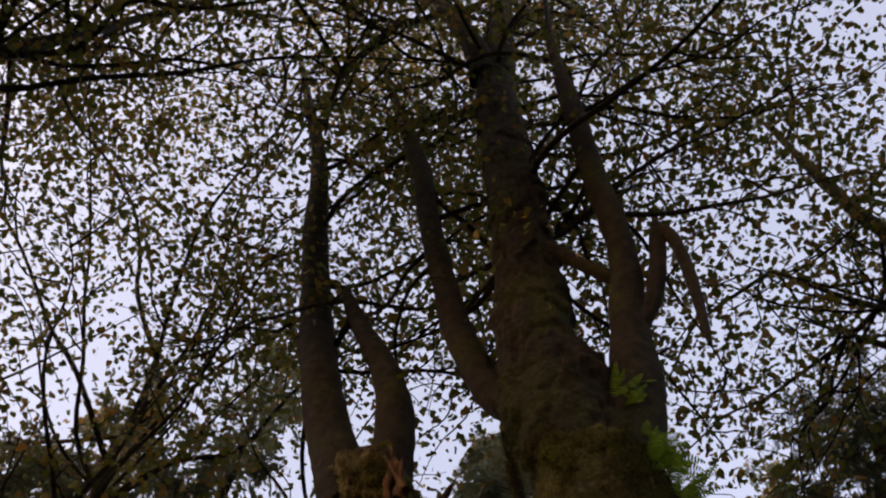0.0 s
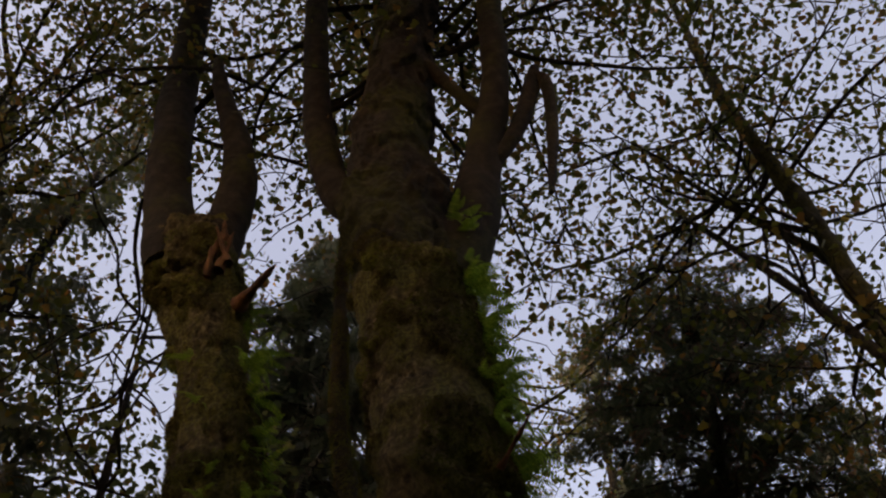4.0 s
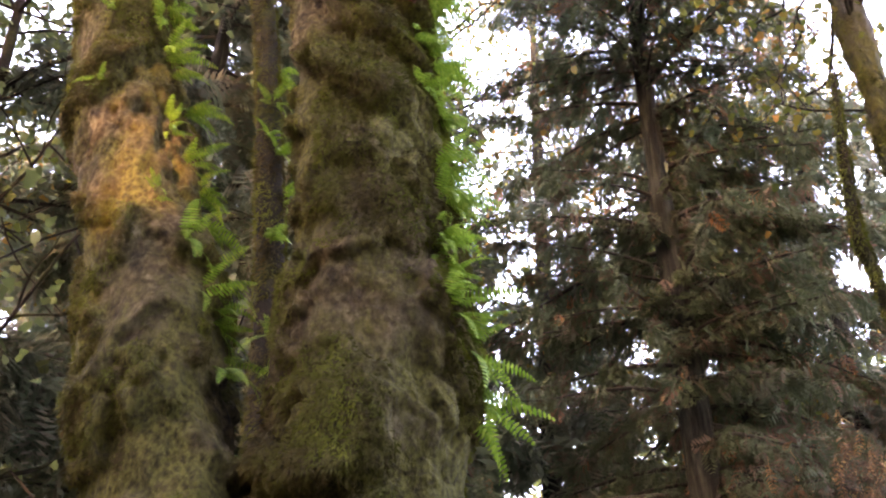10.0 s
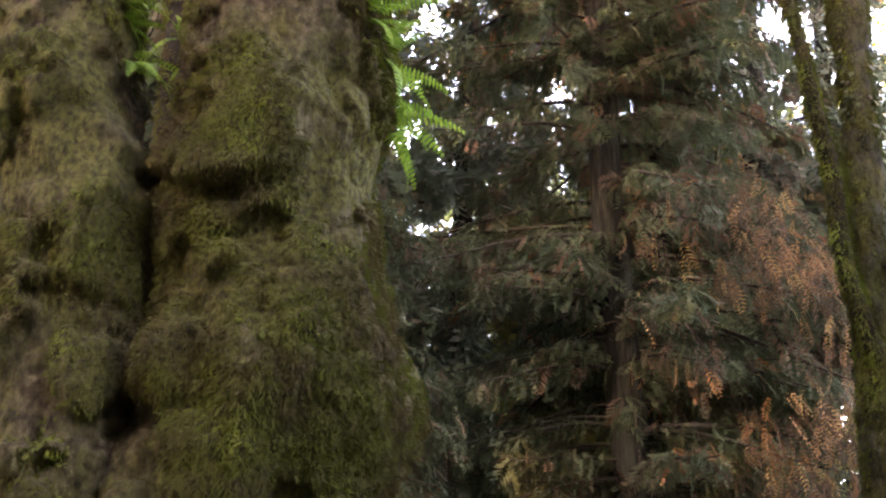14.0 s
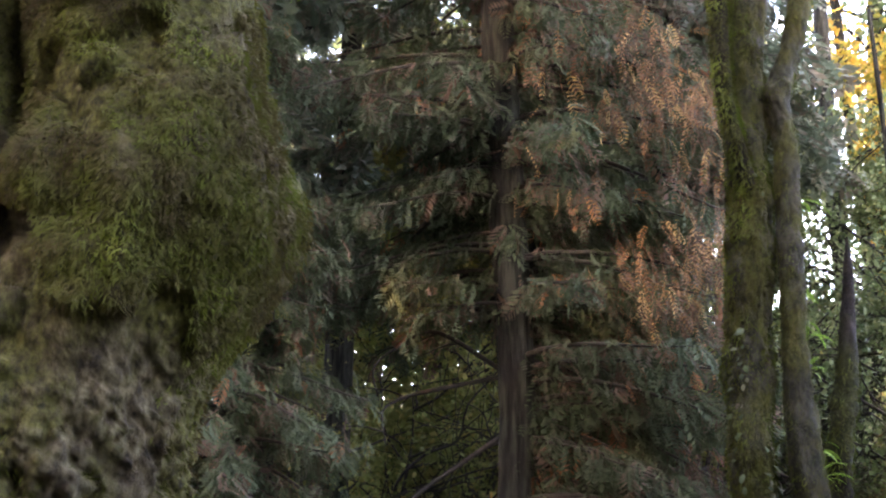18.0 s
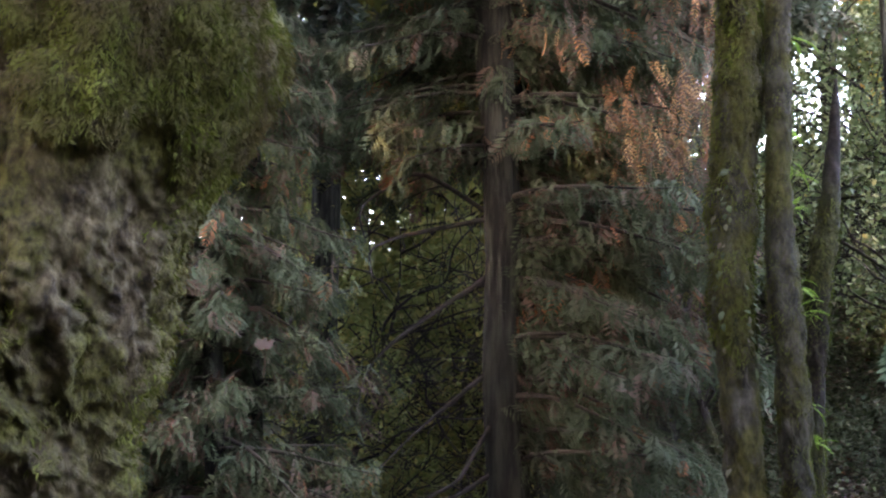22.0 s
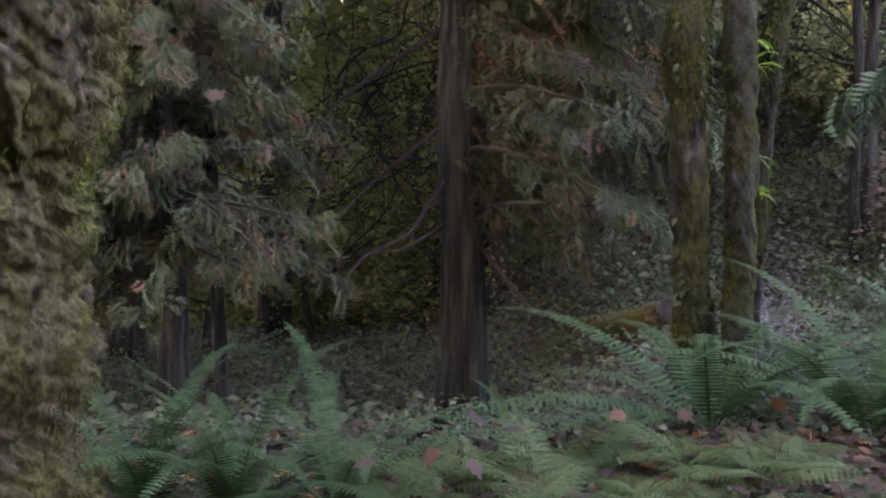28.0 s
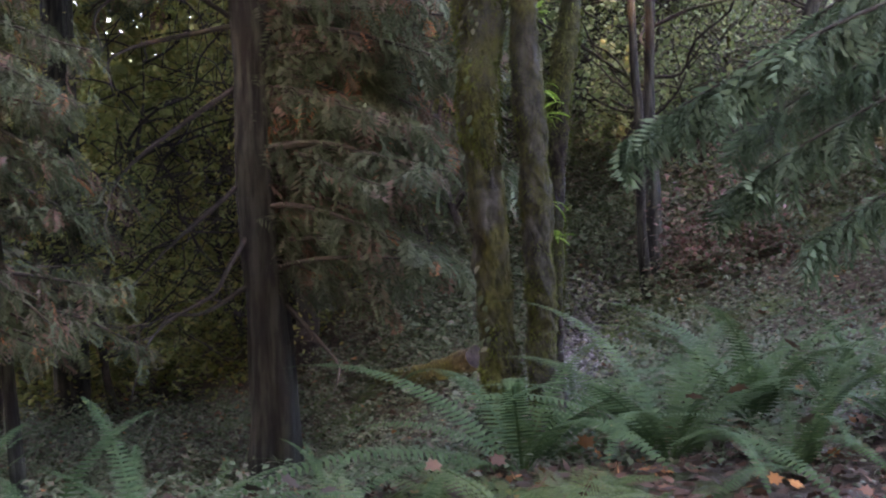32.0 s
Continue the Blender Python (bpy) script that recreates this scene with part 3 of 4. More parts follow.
    crease = z - 3.40 - 0.20 * off ** 2 - 0.03 * wob
    brow = np.exp(-(off / 0.75) ** 2)
    ledge = brow * (0.17 * np.clip(1 - crease / 0.55, 0, 1) * soft(crease, -0.02, 0.03) - 0.14 * np.exp(-((crease + 0.035) / 0.045) ** 2))
    burl = 0.13 * right * np.exp(-((z - 2.80) / 0.22) ** 2) - 0.05 * right * np.exp(-((z - 2.2) / 0.14) ** 2)
    lip = 0.08 * np.clip(1 - (z - 4.18 - 0.10 * np.sin(ang * 3)) / 0.35, 0, 1) * soft(z - 0.10 * np.sin(ang * 3) - 0.05 * wob, 4.15, 4.22) * front
    under = 0.10 * np.clip(-np.sin(ang + 0.5), 0, 1) * (np.clip(1 - (z - 2.28 + 0.25 * off + 0.1 * wob) / 0.6, 0, 1) * soft(z + 0.25 * off + 0.1 * wob, 2.25, 2.33)) * (z < 3.1)
    cord = 0.05 * np.exp(-((ang + 0.62 + 0.12 * wob) / 0.13) ** 2) * soft(z, 3.0, 3.2) * (1 - soft(z, 4.2, 4.6))
    foot = 0.10 * right * np.exp(-((z - 1.0) / 0.16) ** 2) - 0.16 * right * np.exp(-((z - 0.66) / 0.16) ** 2)
    saw = np.mod(z * 2.0 + ang * 0.6366 + 0.22 * wob + 0.10 * vnoise(q * 7.0, 50).reshape(z.shape), 1.0)
    fold = np.where(saw > 0.13, 1 - saw, saw * 6.7)
    fold = 0.34 * (fold - 0.45) * np.exp(-((z - 5.8) / 0.62) ** 4) * np.clip(0.35 + front + 0.5 * wob, 0, 1)
    return ledge + burl + lip + under + cord + foot + fold + clumps(b)


def moss_field(q):
    """High where moss cushions cover the bark, thinning towards the bare foot of the stems."""
    bend = vnoise(q * 5.0, 58)[:, None] * 0.35
    return (vnoise(q * np.array([2.4, 2.4, 1.9]) + bend, 55) + 0.6 * vnoise(q * np.array([6.5, 6.5, 4.6]) + bend, 56) + 0.3 * vnoise(q * 15, 57)
            + 0.9 * np.exp(-(((q - np.array([-0.85, 3.1, 2.74])) / np.array([0.28, 0.5, 0.36])) ** 2).sum(1)) - 0.10 * np.clip((2.3 - q[:, 2]) / 0.25, 0, 1) - 0.1 * np.maximum(q[:, 2] - 7, 0))


def clumps(b, lo=0.04):
    """Soft cushions of moss, scattered rot holes and vertical fibres of bark."""
    q = b.reshape(-1, 3)
    w = vnoise(q * 1.1, 40)
    big = np.abs(vnoise(q * np.array([4, 4, 3.0]) + 1.5 * w[:, None], 41)) - 0.3
    small = vnoise(q * np.array([10, 10, 6.0]), 42)
    patch = np.clip(0.35 + 1.6 * vnoise(q * 2.3, 48), 0, 1)
    pits = np.maximum(vnoise(q * np.array([15, 15, 12.0]) + 0.6 * w[:, None], 44) - 0.22, 0) * patch
    ribs = vnoise(q * np.array([30, 30, 3.0]), 45)
    fine = vnoise(q * 30, 43) + 0.6 * vnoise(q * 63, 51)
    shaggy = np.clip(0.55 + 1.5 * w, 0, 1)
    saw = 1 - np.mod(q[:, 2] * 1.7 + 0.9 * vnoise(q * np.array([2.6, 2.6, 1.2]), 46) + 0.25 * small, 1.0)
    mats = np.where(saw < 0.88, saw, (1 - saw) * 7.3) * np.clip(0.2 + 1.8 * vnoise(q * 2.1, 47), 0, 1)
    low = np.clip((2.35 - q[:, 2]) / 0.4, 0, 1)
    flakes = 0.5 - np.abs(vnoise(q * np.array([13, 13, 4.5]), 52)) - 0.35 * np.abs(vnoise(q * np.array([27, 27, 10.0]), 54))
    return (0.12 * big * (1 - 0.5 * low) + 0.03 * small * np.maximum(shaggy, low) + 0.13 * mats * (1 - 0.7 * low) + 0.13 * (1 - 0.4 * low) * soft(moss_field(q), -0.12, 0.04) - 0.06 - 0.26 * (1 - 0.85 * low) * pits * np.clip(shaggy + 0.4, 0, 1) + 0.03 * ribs * (1 - 0.6 * shaggy)
            + 0.07 * flakes * low + (lo + 0.025 * low) * fine * np.maximum(shaggy, low)).reshape(b.shape[:2])


def trunk_moss(name, v, f, parent, count, length, mat, zlim, seed, keep=0.0):
    """Short moss blades over a trunk, thick where a coarse noise is high."""
    r = np.random.default_rng(seed)
    f3 = tris_of(v, f)[1]
    a, b, c = v[f3[:, 0]], v[f3[:, 1]], v[f3[:, 2]]
    n = np.cross(b - a, c - a)
    area = np.linalg.norm(n, axis=1)
    area[(a[:, 2] < zlim[0]) | (a[:, 2] > zlim[1])] = 0
    i = r.choice(len(f3), count * 2, p=area / area.sum())
    w = r.dirichlet((1, 1, 1), count * 2)
    p = a[i] * w[:, :1] + b[i] * w[:, 1:2] + c[i] * w[:, 2:]
    ok = moss_field(p) + r.normal(0, 0.07, len(p)) > keep
    p, nn = p[ok][:count], unit(n[i])[ok][:count]
    ctr = np.stack([np.interp(p[:, 2], v[:, 2][np.argsort(v[:, 2])], v[:, k][np.argsort(v[:, 2])]) for k in (0, 1)], -1)
    nn = np.where((nn * (np.c_[ctr, p[:, 2]] - p)).sum(1, keepdims=True) > 0, -nn, nn)
    d = 0.75 * nn + r.normal(0, 0.4, nn.shape) - np.array([0, 0, 0.9])
    tv = np.array([(-0.09, 0, 0), (0.09, 0, 0), (0.06, 0.6, 0.08), (-0.02, 1, -0.12)])
    tf = np.array([(0, 1, 2), (0, 2, 3)])
    V, F = scatter(tv, tf, p, frames_of(d, nn + 0.01), r.uniform(*length, len(p)))
    tagged(part(name, raw_mesh(name, V, F, mat), parent), kind="stuff")


old = thing("maple_tree", "old twin-stemmed maple covered in brown-green moss and burls", "tree")
tm = tube(MAIN, 176, 34, 0.04, 5, main_shape, 2.6)
tl = tube(LEFT, 128, 38, 0.06, 9, lambda b, ring, rad: 1.25 * clumps(b, 0.04), 3.2)
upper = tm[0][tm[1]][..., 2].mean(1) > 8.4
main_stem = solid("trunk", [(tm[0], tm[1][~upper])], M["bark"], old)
solid("upper_trunk", [(tm[0], tm[1][upper])], M["limb"], old, "smooth upper stem darkened as a silhouette against the sky")
left_stem = solid("trunk", [tl], M["bark"], old)
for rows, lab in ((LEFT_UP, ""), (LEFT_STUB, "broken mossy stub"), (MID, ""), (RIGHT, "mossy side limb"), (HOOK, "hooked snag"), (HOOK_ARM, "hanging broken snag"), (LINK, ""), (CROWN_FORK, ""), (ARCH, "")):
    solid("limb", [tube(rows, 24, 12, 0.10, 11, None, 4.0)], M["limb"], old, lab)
trunk_moss("moss", *tm, main_stem, 150000, (0.010, 0.036), M["moss"], (2.2, 8.6), 3, -0.06)
trunk_moss("moss", *tm, main_stem, 26000, (0.010, 0.034), M["moss"], (0.1, 2.2), 3, -0.06)
trunk_moss("moss", *tl, left_stem, 120000, (0.010, 0.034), M["moss"], (1.2, 9.5), 4, -0.08)
tt = tube(THIRD, 28, 14, 0.14, 15, None, 4.0)
thin_stem = solid("trunk", [tt], M["limb"], old, "thin dark mossy stem")
trunk_moss("moss", *tt, thin_stem, 24000, (0.015, 0.045), M["moss"], (2.5, 12), 5, -1.0)
wood, spots = [], []
for rows, cnt, lo, hi, away in ((MAIN, 20, 0.72, 0.9, True), (MAIN, 34, 0.86, 1.0, False), (LEFT_UP, 22, 0.3, 1.0, True), (MID, 14, 0.35, 1.0, True), (RIGHT, 12, 0.5, 1.0, True), (LEFT_STUB, 3, 0.6, 1.0, True),
                                 (CROWN_FORK, 14, 0.4, 1.0, False), (ARCH, 8, 0.2, 1.0, False)):
    st, d = ring_starts(rows, cnt, lo, hi, (-0.1, 0.8), away)
    w, s = bush_branches(st, d, rng.uniform(1.6, 4.6, cnt), 6)
    wood += w
    spots.append(s)
crown_of(old, wood, np.vstack(spots), 37000, M["maple_leaf"], (0.04, 0.10), 0.40)

# the twin maples right of the cedar
PAIR_A = [(1.70, 6.6, -0.1, 0.19), (1.68, 6.6, 0.55, 0.135), (1.65, 6.6, 1.3, 0.13), (1.61, 6.6, 2.4, 0.128), (1.68, 6.6, 3.4, 0.138), (1.74, 6.6, 4.6, 0.128), (1.83, 6.6, 5.8, 0.125),
          (1.87, 6.58, 7.2, 0.125), (1.88, 6.5, 8.15, 0.135), (1.86, 6.45, 10.0, 0.125), (1.80, 6.2, 11.4, 0.12), (1.70, 5.9, 12.6, 0.105), (1.32, 5.07, 14.3, 0.09), (1.21, 4.4, 16.5, 0.05)]
PAIR_B = [(1.97, 6.45, -0.1, 0.15), (1.94, 6.5, 0.6, 0.103), (1.95, 6.5, 1.2, 0.105), (1.91, 6.5, 2.2, 0.095), (1.91, 6.5, 3.2, 0.072), (1.95, 6.5, 4.3, 0.085), (1.94, 6.5, 4.7, 0.085),
          (2.08, 6.5, 5.14, 0.078), (2.21, 6.5, 5.85, 0.07), (2.4, 6.5, 7.4, 0.05), (2.8, 6.5, 9.5, 0.02)]
PAIR_C = [(1.72, 6.5, 3.9, 0.06), (1.56, 6.42, 4.6, 0.058), (1.55, 6.4, 5.25, 0.06), (1.50, 6.4, 5.8, 0.05), (1.43, 6.4, 6.6, 0.045), (1.40, 6.4, 7.1, 0.045), (1.56, 6.4, 8.7, 0.022)]
FORK_1 = [(1.80, 6.25, 11.9, 0.07), (1.60, 6.2, 12.4, 0.06), (1.2, 6.1, 13.1, 0.05), (0.7, 5.9, 14.0, 0.035), (0.2, 5.6, 15.0, 0.012)]
FORK_2 = [(1.86, 6.42, 10.0, 0.075), (1.72, 6.35, 10.4, 0.06), (1.31, 6.3, 11.7, 0.05), (0.71, 6.2, 13.2, 0.038), (0.1, 6.1, 14.6, 0.012)]
pair = thing("maple_tree", "slender twin maple stems with lichen-grey bark and green moss", "tree")
lumps = lambda b, ring, rad: 1.3 * clumps(b, 0.10) - 0.03 + 0.12 * vnoise(b.reshape(-1, 3) * np.array([6, 6, 4.0]), 53).reshape(b.shape[:2])
ta = tube(PAIR_A, 48, 22, 0.13, 21, lumps, 5.0)
tb = tube(PAIR_B, 40, 22, 0.13, 25, lumps, 5.0)
stem_a = solid("trunk", [ta], M["pale_bark"], pair)
stem_b = solid("trunk", [tb], M["pale_bark"], pair)
SNAG = [(2.05, 6.75, -0.1, 0.11), (2.08, 6.72, 0.8, 0.085), (2.13, 6.7, 1.7, 0.07), (2.19, 6.68, 2.4, 0.075), (2.26, 6.7, 2.75, 0.06), (2.35, 6.74, 3.4, 0.035), (2.38, 6.75, 3.75, 0.008)]
tc = tube(SNAG, 28, 14, 0.16, 29, lumps, 6.0)
stem_c = solid("trunk", [tc], M["limb"], pair, "dark broken snag with a pointed top")
for rows in (PAIR_C, FORK_1, FORK_2):
    solid("limb", [tube(rows, 18, 10, 0.12, 27, None, 6.0)], M["limb"], pair, "thickly mossed limb" if rows is PAIR_C else "")
trunk_moss("moss", *ta, stem_a, 30000, (0.014, 0.04), M["green_moss"], (0.2, 10), 6, -0.35)
trunk_moss("moss", *tb, stem_b, 10000, (0.012, 0.03), M["green_moss"], (0.2, 7), 7, -0.3)
trunk_moss("moss", *tc, stem_c, 3000, (0.014, 0.04), M["green_moss"], (0.8, 2.9), 10, -0.6)
trunk_moss("moss", *tube(PAIR_C, 18, 10, 0.12, 27, None, 6.0), pair, 8000, (0.02, 0.06), M["green_moss"], (3.9, 9), 8, -1.0)
wood, spots = [], []
for rows, cnt, lo, hi in ((PAIR_A, 30, 0.66, 1.0), (FORK_1, 12, 0.3, 1.0), (FORK_2, 12, 0.3, 1.0), (PAIR_B, 4, 0.9, 1.0)):
    st, d = ring_starts(rows, cnt, lo, hi, (-0.1, 0.7))
    w, s = bush_branches(st, d, rng.uniform(1.4, 3.8, cnt), 6)
    wood += w
    spots.append(s)
crown_of(pair, wood, np.vstack(spots), 6500, M["maple_leaf"], (0.045, 0.11), 0.36)


def broadleaf(x, y, tall, spread, leaves, seed, mat, lean=(0, 0), r0=0.16, label="tall maple with thinning brown-green autumn leaves, seen or added unseen to block light", low=0.45, size=(0.06, 0.11), cnt=46):
    z0 = float(height(np.array([x]), np.array([y]))[0])
    tree = thing("maple_tree", label, "tree", "maples of the surrounding wood")
    rows = [(x + lean[0] * s + 0.25 * math.sin(seed + s * 5), y + lean[1] * s + 0.25 * math.cos(seed * 2 + s * 4), z0 - 0.15 + tall * s, r0 * (1.15 - s)) for s in np.linspace(0, 1, 7)]
    solid("trunk", [tube(rows, 18, 8, 0.08, seed, None, 4.0)], M["limb"], tree)
    st, d = ring_starts(rows, cnt, low, 1.0, (-0.05, 0.8))
    wood, spots = bush_branches(st, d, rng.uniform(0.35, 1.0, cnt) * spread, 6)
    crown_of(tree, wood, spots, leaves, mat, size, 0.09 * spread)
    return tree


broadleaf(-9.5, 4.0, 17, 5.5, 17000, 31, M["maple_leaf"], (1.5, -1.0), 0.22)
broadleaf(-7.5, -2.5, 20, 6.0, 23000, 32, M["maple_leaf"], (2.5, 1.0), 0.24, low=0.62)
broadleaf(-6.4, 5.6, 14, 3.2, 3600, 43, M["sapling_leaf"], (0.3, -0.3), 0.12, "slim green-leaved maple behind the old stems", 0.3, (0.07, 0.13))
broadleaf(1.5, -7.5, 20, 6.0, 13000, 40, M["maple_leaf"], (-0.5, 0.5), 0.24, low=0.74)
broadleaf(-6.5, -7.0, 21, 6.5, 9000, 41, M["maple_leaf"], (1.0, 1.0), 0.24, low=0.78)
broadleaf(-1.2, -4.6, 21, 6.0, 10000, 39, M["maple_leaf"], (0.6, 1.5), 0.24, low=0.7)
broadleaf(6.0, -2.0, 20, 5.0, 3500, 47, M["maple_leaf"], (-0.8, 0.4), 0.22, low=0.5)
broadleaf(7.5, 4.0, 18, 5.5, 5500, 33, M["maple_leaf"], (-0.6, 1.0), 0.22)
broadleaf(-4.5, 12.5, 19, 5.5, 9500, 34, M["maple_leaf"], (0.5, -2.0), 0.2)
broadleaf(3.2, -6.5, 18, 5.0, 9000, 35, M["maple_leaf"], (-0.3, 0.3), 0.22, low=0.76)
broadleaf(0.9, 12.6, 16, 3.2, 5200, 50, M["maple_leaf"], (0.2, 0.2), 0.13, low=0.45, size=(0.05, 0.10))
broadleaf(-1.0, 16.5, 18, 3.6, 5200, 51, M["maple_leaf"], (0.2, 0.2), 0.13, low=0.4, size=(0.06, 0.12))
broadleaf(7.2, 18.5, 16, 4.5, 11000, 36, M["yellow_leaf"], (0.5, 0), 0.2, "maple with yellow leaves in low sun", 0.2)
broadleaf(7.0, 16.5, 8.5, 2.0, 13000, 44, M["yellow_leaf"], (0.3, 0), 0.10, "yellow-leaved maple on the rising slope", 0.08, (0.08, 0.14), 60)
broadleaf(8.6, 19.5, 11, 2.4, 8000, 45, M["sapling_leaf"], (0.3, 0), 0.12, "green maple on the rising slope", 0.05, (0.1, 0.17), 60)
broadleaf(6.1, 13.6, 4.0, 1.5, 4500, 46, M["sapling_leaf"], (0.2, 0), 0.05, "green young maple on the rising slope", 0.05, (0.04, 0.075), 40)
broadleaf(4.7, 15.0, 4.4, 2.0, 8000, 52, M["sapling_leaf"], (0.1, 0), 0.05, "green young maple on the rising slope", 0.05, (0.05, 0.10), 50)
broadleaf(2.4, 16.2, 6.6, 2.6, 9000, 53, M["beyond_leaf"], (0.1, 0), 0.08, "soft green maple of the wood beyond the hollow", 0.05, (0.07, 0.14), 56)
broadleaf(5.7, 15.3, 3.8, 1.8, 6000, 48, M["sapling_leaf"], (0.2, 0), 0.05, "green young maple on the rising slope", 0.05, (0.05, 0.10), 44)
broadleaf(7.4, 16.4, 3.8, 1.8, 6000, 49, M["sapling_leaf"], (0.1, 0), 0.05, "green young maple on the rising slope", 0.05, (0.05, 0.10), 44)
broadleaf(-0.6, 22.5, 9.5, 4.2, 9000, 54, M["beyond_leaf"], (0.1, 0), 0.1, "soft green maple of the wood beyond the hollow", 0.04, (0.14, 0.24), 60)
broadleaf(14.5, 26.0, 20, 6.5, 4000, 37, M["yellow_leaf"], (0, 0), 0.22, "maple with yellow leaves in low sun", 0.15, (0.2, 0.35))

for k, (x, y, tall, wide) in enumerate([(-8.5, 19.0, 12.0, 3.6), (-6.0, 21.0, 12.0, 3.8), (-3.8, 18.5, 10.5, 3.4), (-1.8, 19.5, 10.5, 3.4), (0.2, 18.2, 9.5, 3.2), (1.9, 19.8, 9.5, 3.4), (3.4, 17.4, 7.5, 2.8), (-11.0, 21.5, 13.0, 4.0), (-2.6, 15.8, 7.5, 2.6), (-0.4, 15.6, 7.0, 2.6)]):
    broadleaf(x, y, tall, wide, 11000, 80 + k, M["beyond_leaf"], (0.2, 0), 0.09, "soft green maple of the wood beyond the hollow", 0.04, (0.08, 0.17), 60)

for k, (x, y, tall, n) in enumerate([(-1.3, 12.9, 4.6, 2200), (-2.3, 12.3, 4.2, 2000), (0.9, 12.8, 3.6, 1400), (-3.4, 10.9, 4.6, 2000), (-2.4, 14.5, 6.0, 2400), (2.6, 11.9, 3.6, 1600), (-5.6, 12.0, 6.0, 2200), (4.9, 12.2, 2.9, 4200), (5.7, 11.7, 2.6, 3600), (5.2, 13.4, 3.2, 4200), (1.9, 13.9, 4.5, 2600), (0.0, 13.6, 3.8, 2200)]):
    broadleaf(x, y, tall, 2.4, n, 60 + k, M["sapling_leaf" if x > 2.2 else "beyond_leaf"], (0.2, 0), 0.05, "slim green understory sapling", 0.15, (0.035, 0.07), 30)

# cedars, with bare dead arms low on the larger one
DEAD_ARMS = (
    [(0.2, 9.0, 3.22), (-0.51, 8.73, 3.03), (-0.74, 8.61, 2.94), (-0.86, 8.49, 2.82), (-0.82, 8.37, 2.56)],
    [(0.2, 9.0, 2.75), (-0.37, 8.73, 2.34), (-0.73, 8.61, 2.05), (-0.88, 8.49, 1.82), (-0.94, 8.37, 1.52)],
    [(0.2, 9.0, 1.95), (-0.23, 8.73, 1.59), (-0.5, 8.61, 1.36), (-0.84, 8.49, 1.02)],
    [(0.25, 9.0, 1.6), (-0.01, 8.73, 1.21), (-0.15, 8.61, 0.99), (-0.49, 8.49, 0.81), (-0.67, 8.37, 0.62), (-0.79, 8.25, 0.26)],
    [(0.2, 9.0, 3.2), (-0.42, 8.73, 3.53), (-0.74, 8.61, 3.39), (-0.94, 8.49, 3.18), (-0.88, 8.37, 2.9)],
    [(0.25, 9.0, 1.1), (-0.22, 8.73, 0.84), (-0.48, 8.61, 0.85), (-0.61, 8.49, 0.7)],
    [(0.4, 9.0, 0.9), (0.71, 8.73, 0.52), (0.83, 8.61, 0.35), (0.77, 8.49, 0.15)])
conifer("cedar_tree", "western cedar with a furrowed fluted trunk and browning foliage", 0.28, 9.0,
        [(0.03, 0, -0.8, 0.29), (0.03, 0, -0.35, 0.215), (0.02, 0, 0.54, 0.175), (-0.05, 0, 2.0, 0.155), (-0.05, 0, 3.3, 0.155), (-0.12, 0, 5.0, 0.16), (-0.2, 0, 7.2, 0.145), (-0.22, 0, 10.0, 0.12),
         (-0.2, 0, 13, 0.09), (-0.1, 0, 17, 0.03)],
        [(1.1, 4.0, 60, 1.6, 1.9, [0.7, 1.2, 1.6, 2.0]), (3.7, 9.5, 62, 2.1, 2.0), (6.6, 9.8, 24, 1.9, 1.9), (2.4, 5.6, 26, 2.2, 2.3, [1.2, 1.6, 2.0]), (3.6, 6.4, 22, 1.8, 2.0, [-1.2, -1.7, -2.1, -0.8]), (4.4, 9.5, 16, 0.8, 0.7, [2.4, 3.1, 3.8]), (9.0, 16.8, 130, 2.5, 1.3), (11.5, 17.0, 40, 2.0, 1.2, [2.2, 3.1, 4.0, -1.4])], M["cedar_spray"], M["cedar_bark"], 60, (0.11, 0.25), "cedars", DEAD_ARMS,
        [0.3, 0.9, 1.4, 1.8, 2.3, -0.8, 1.2, -1.5, -2.2])
big_cedar = bpy.data.objects["cedar_tree"]
n = 2600
STRAND = [spray_template(8, 0.20, d, 20 + k, 1.0) for k, d in enumerate((0.1, 0.3, 0.5))]
p = np.stack([rng.uniform(0.2, 2.0, n), rng.uniform(7.5, 8.9, n), rng.uniform(3.2, 6.2, n)], -1)
p = p[vnoise(p * np.array([1.6, 1.6, 1.1]), 61) + 0.35 * vnoise(p * 4.0, 62) > np.clip(3.9 - p[:, 2], 0.08, 0.8)]
d = np.array([0.15, -0.1, -1.0]) + rng.normal(0, 0.4, p.shape)
v, f = join([scatter(*STRAND[k], p[k::3], up_frames(d[k::3], 0.8), rng.uniform(0.10, 0.30, len(p[k::3]))) for k in range(3)])
tagged(part("dead_foliage", raw_mesh("dead_foliage", v, f, M["rust_spray"]), big_cedar, "rust-brown dead hanging sprays, their orange also standing for a sun patch"), kind="stuff")
conifer("cedar_tree", "thin cedar stem beside the larger trunk", 0.55, 9.35,
        [(-0.13, -0.2, -0.5, 0.075), (-0.18, -0.2, 2.5, 0.062), (-0.15, -0.15, 4.0, 0.06), (0.0, 0, 6.5, 0.055), (0.06, 0, 9.0, 0.045), (0.1, 0, 12.0, 0.02)],
        [(2.0, 6.0, 20, 1.4, 1.4), (6.0, 11.5, 26, 1.4, 0.5)], M["cedar_spray"], M["cedar_bark"], 44, (0.16, 0.34), "cedars", (), [0.6, 1.2, 1.9, 2.4])
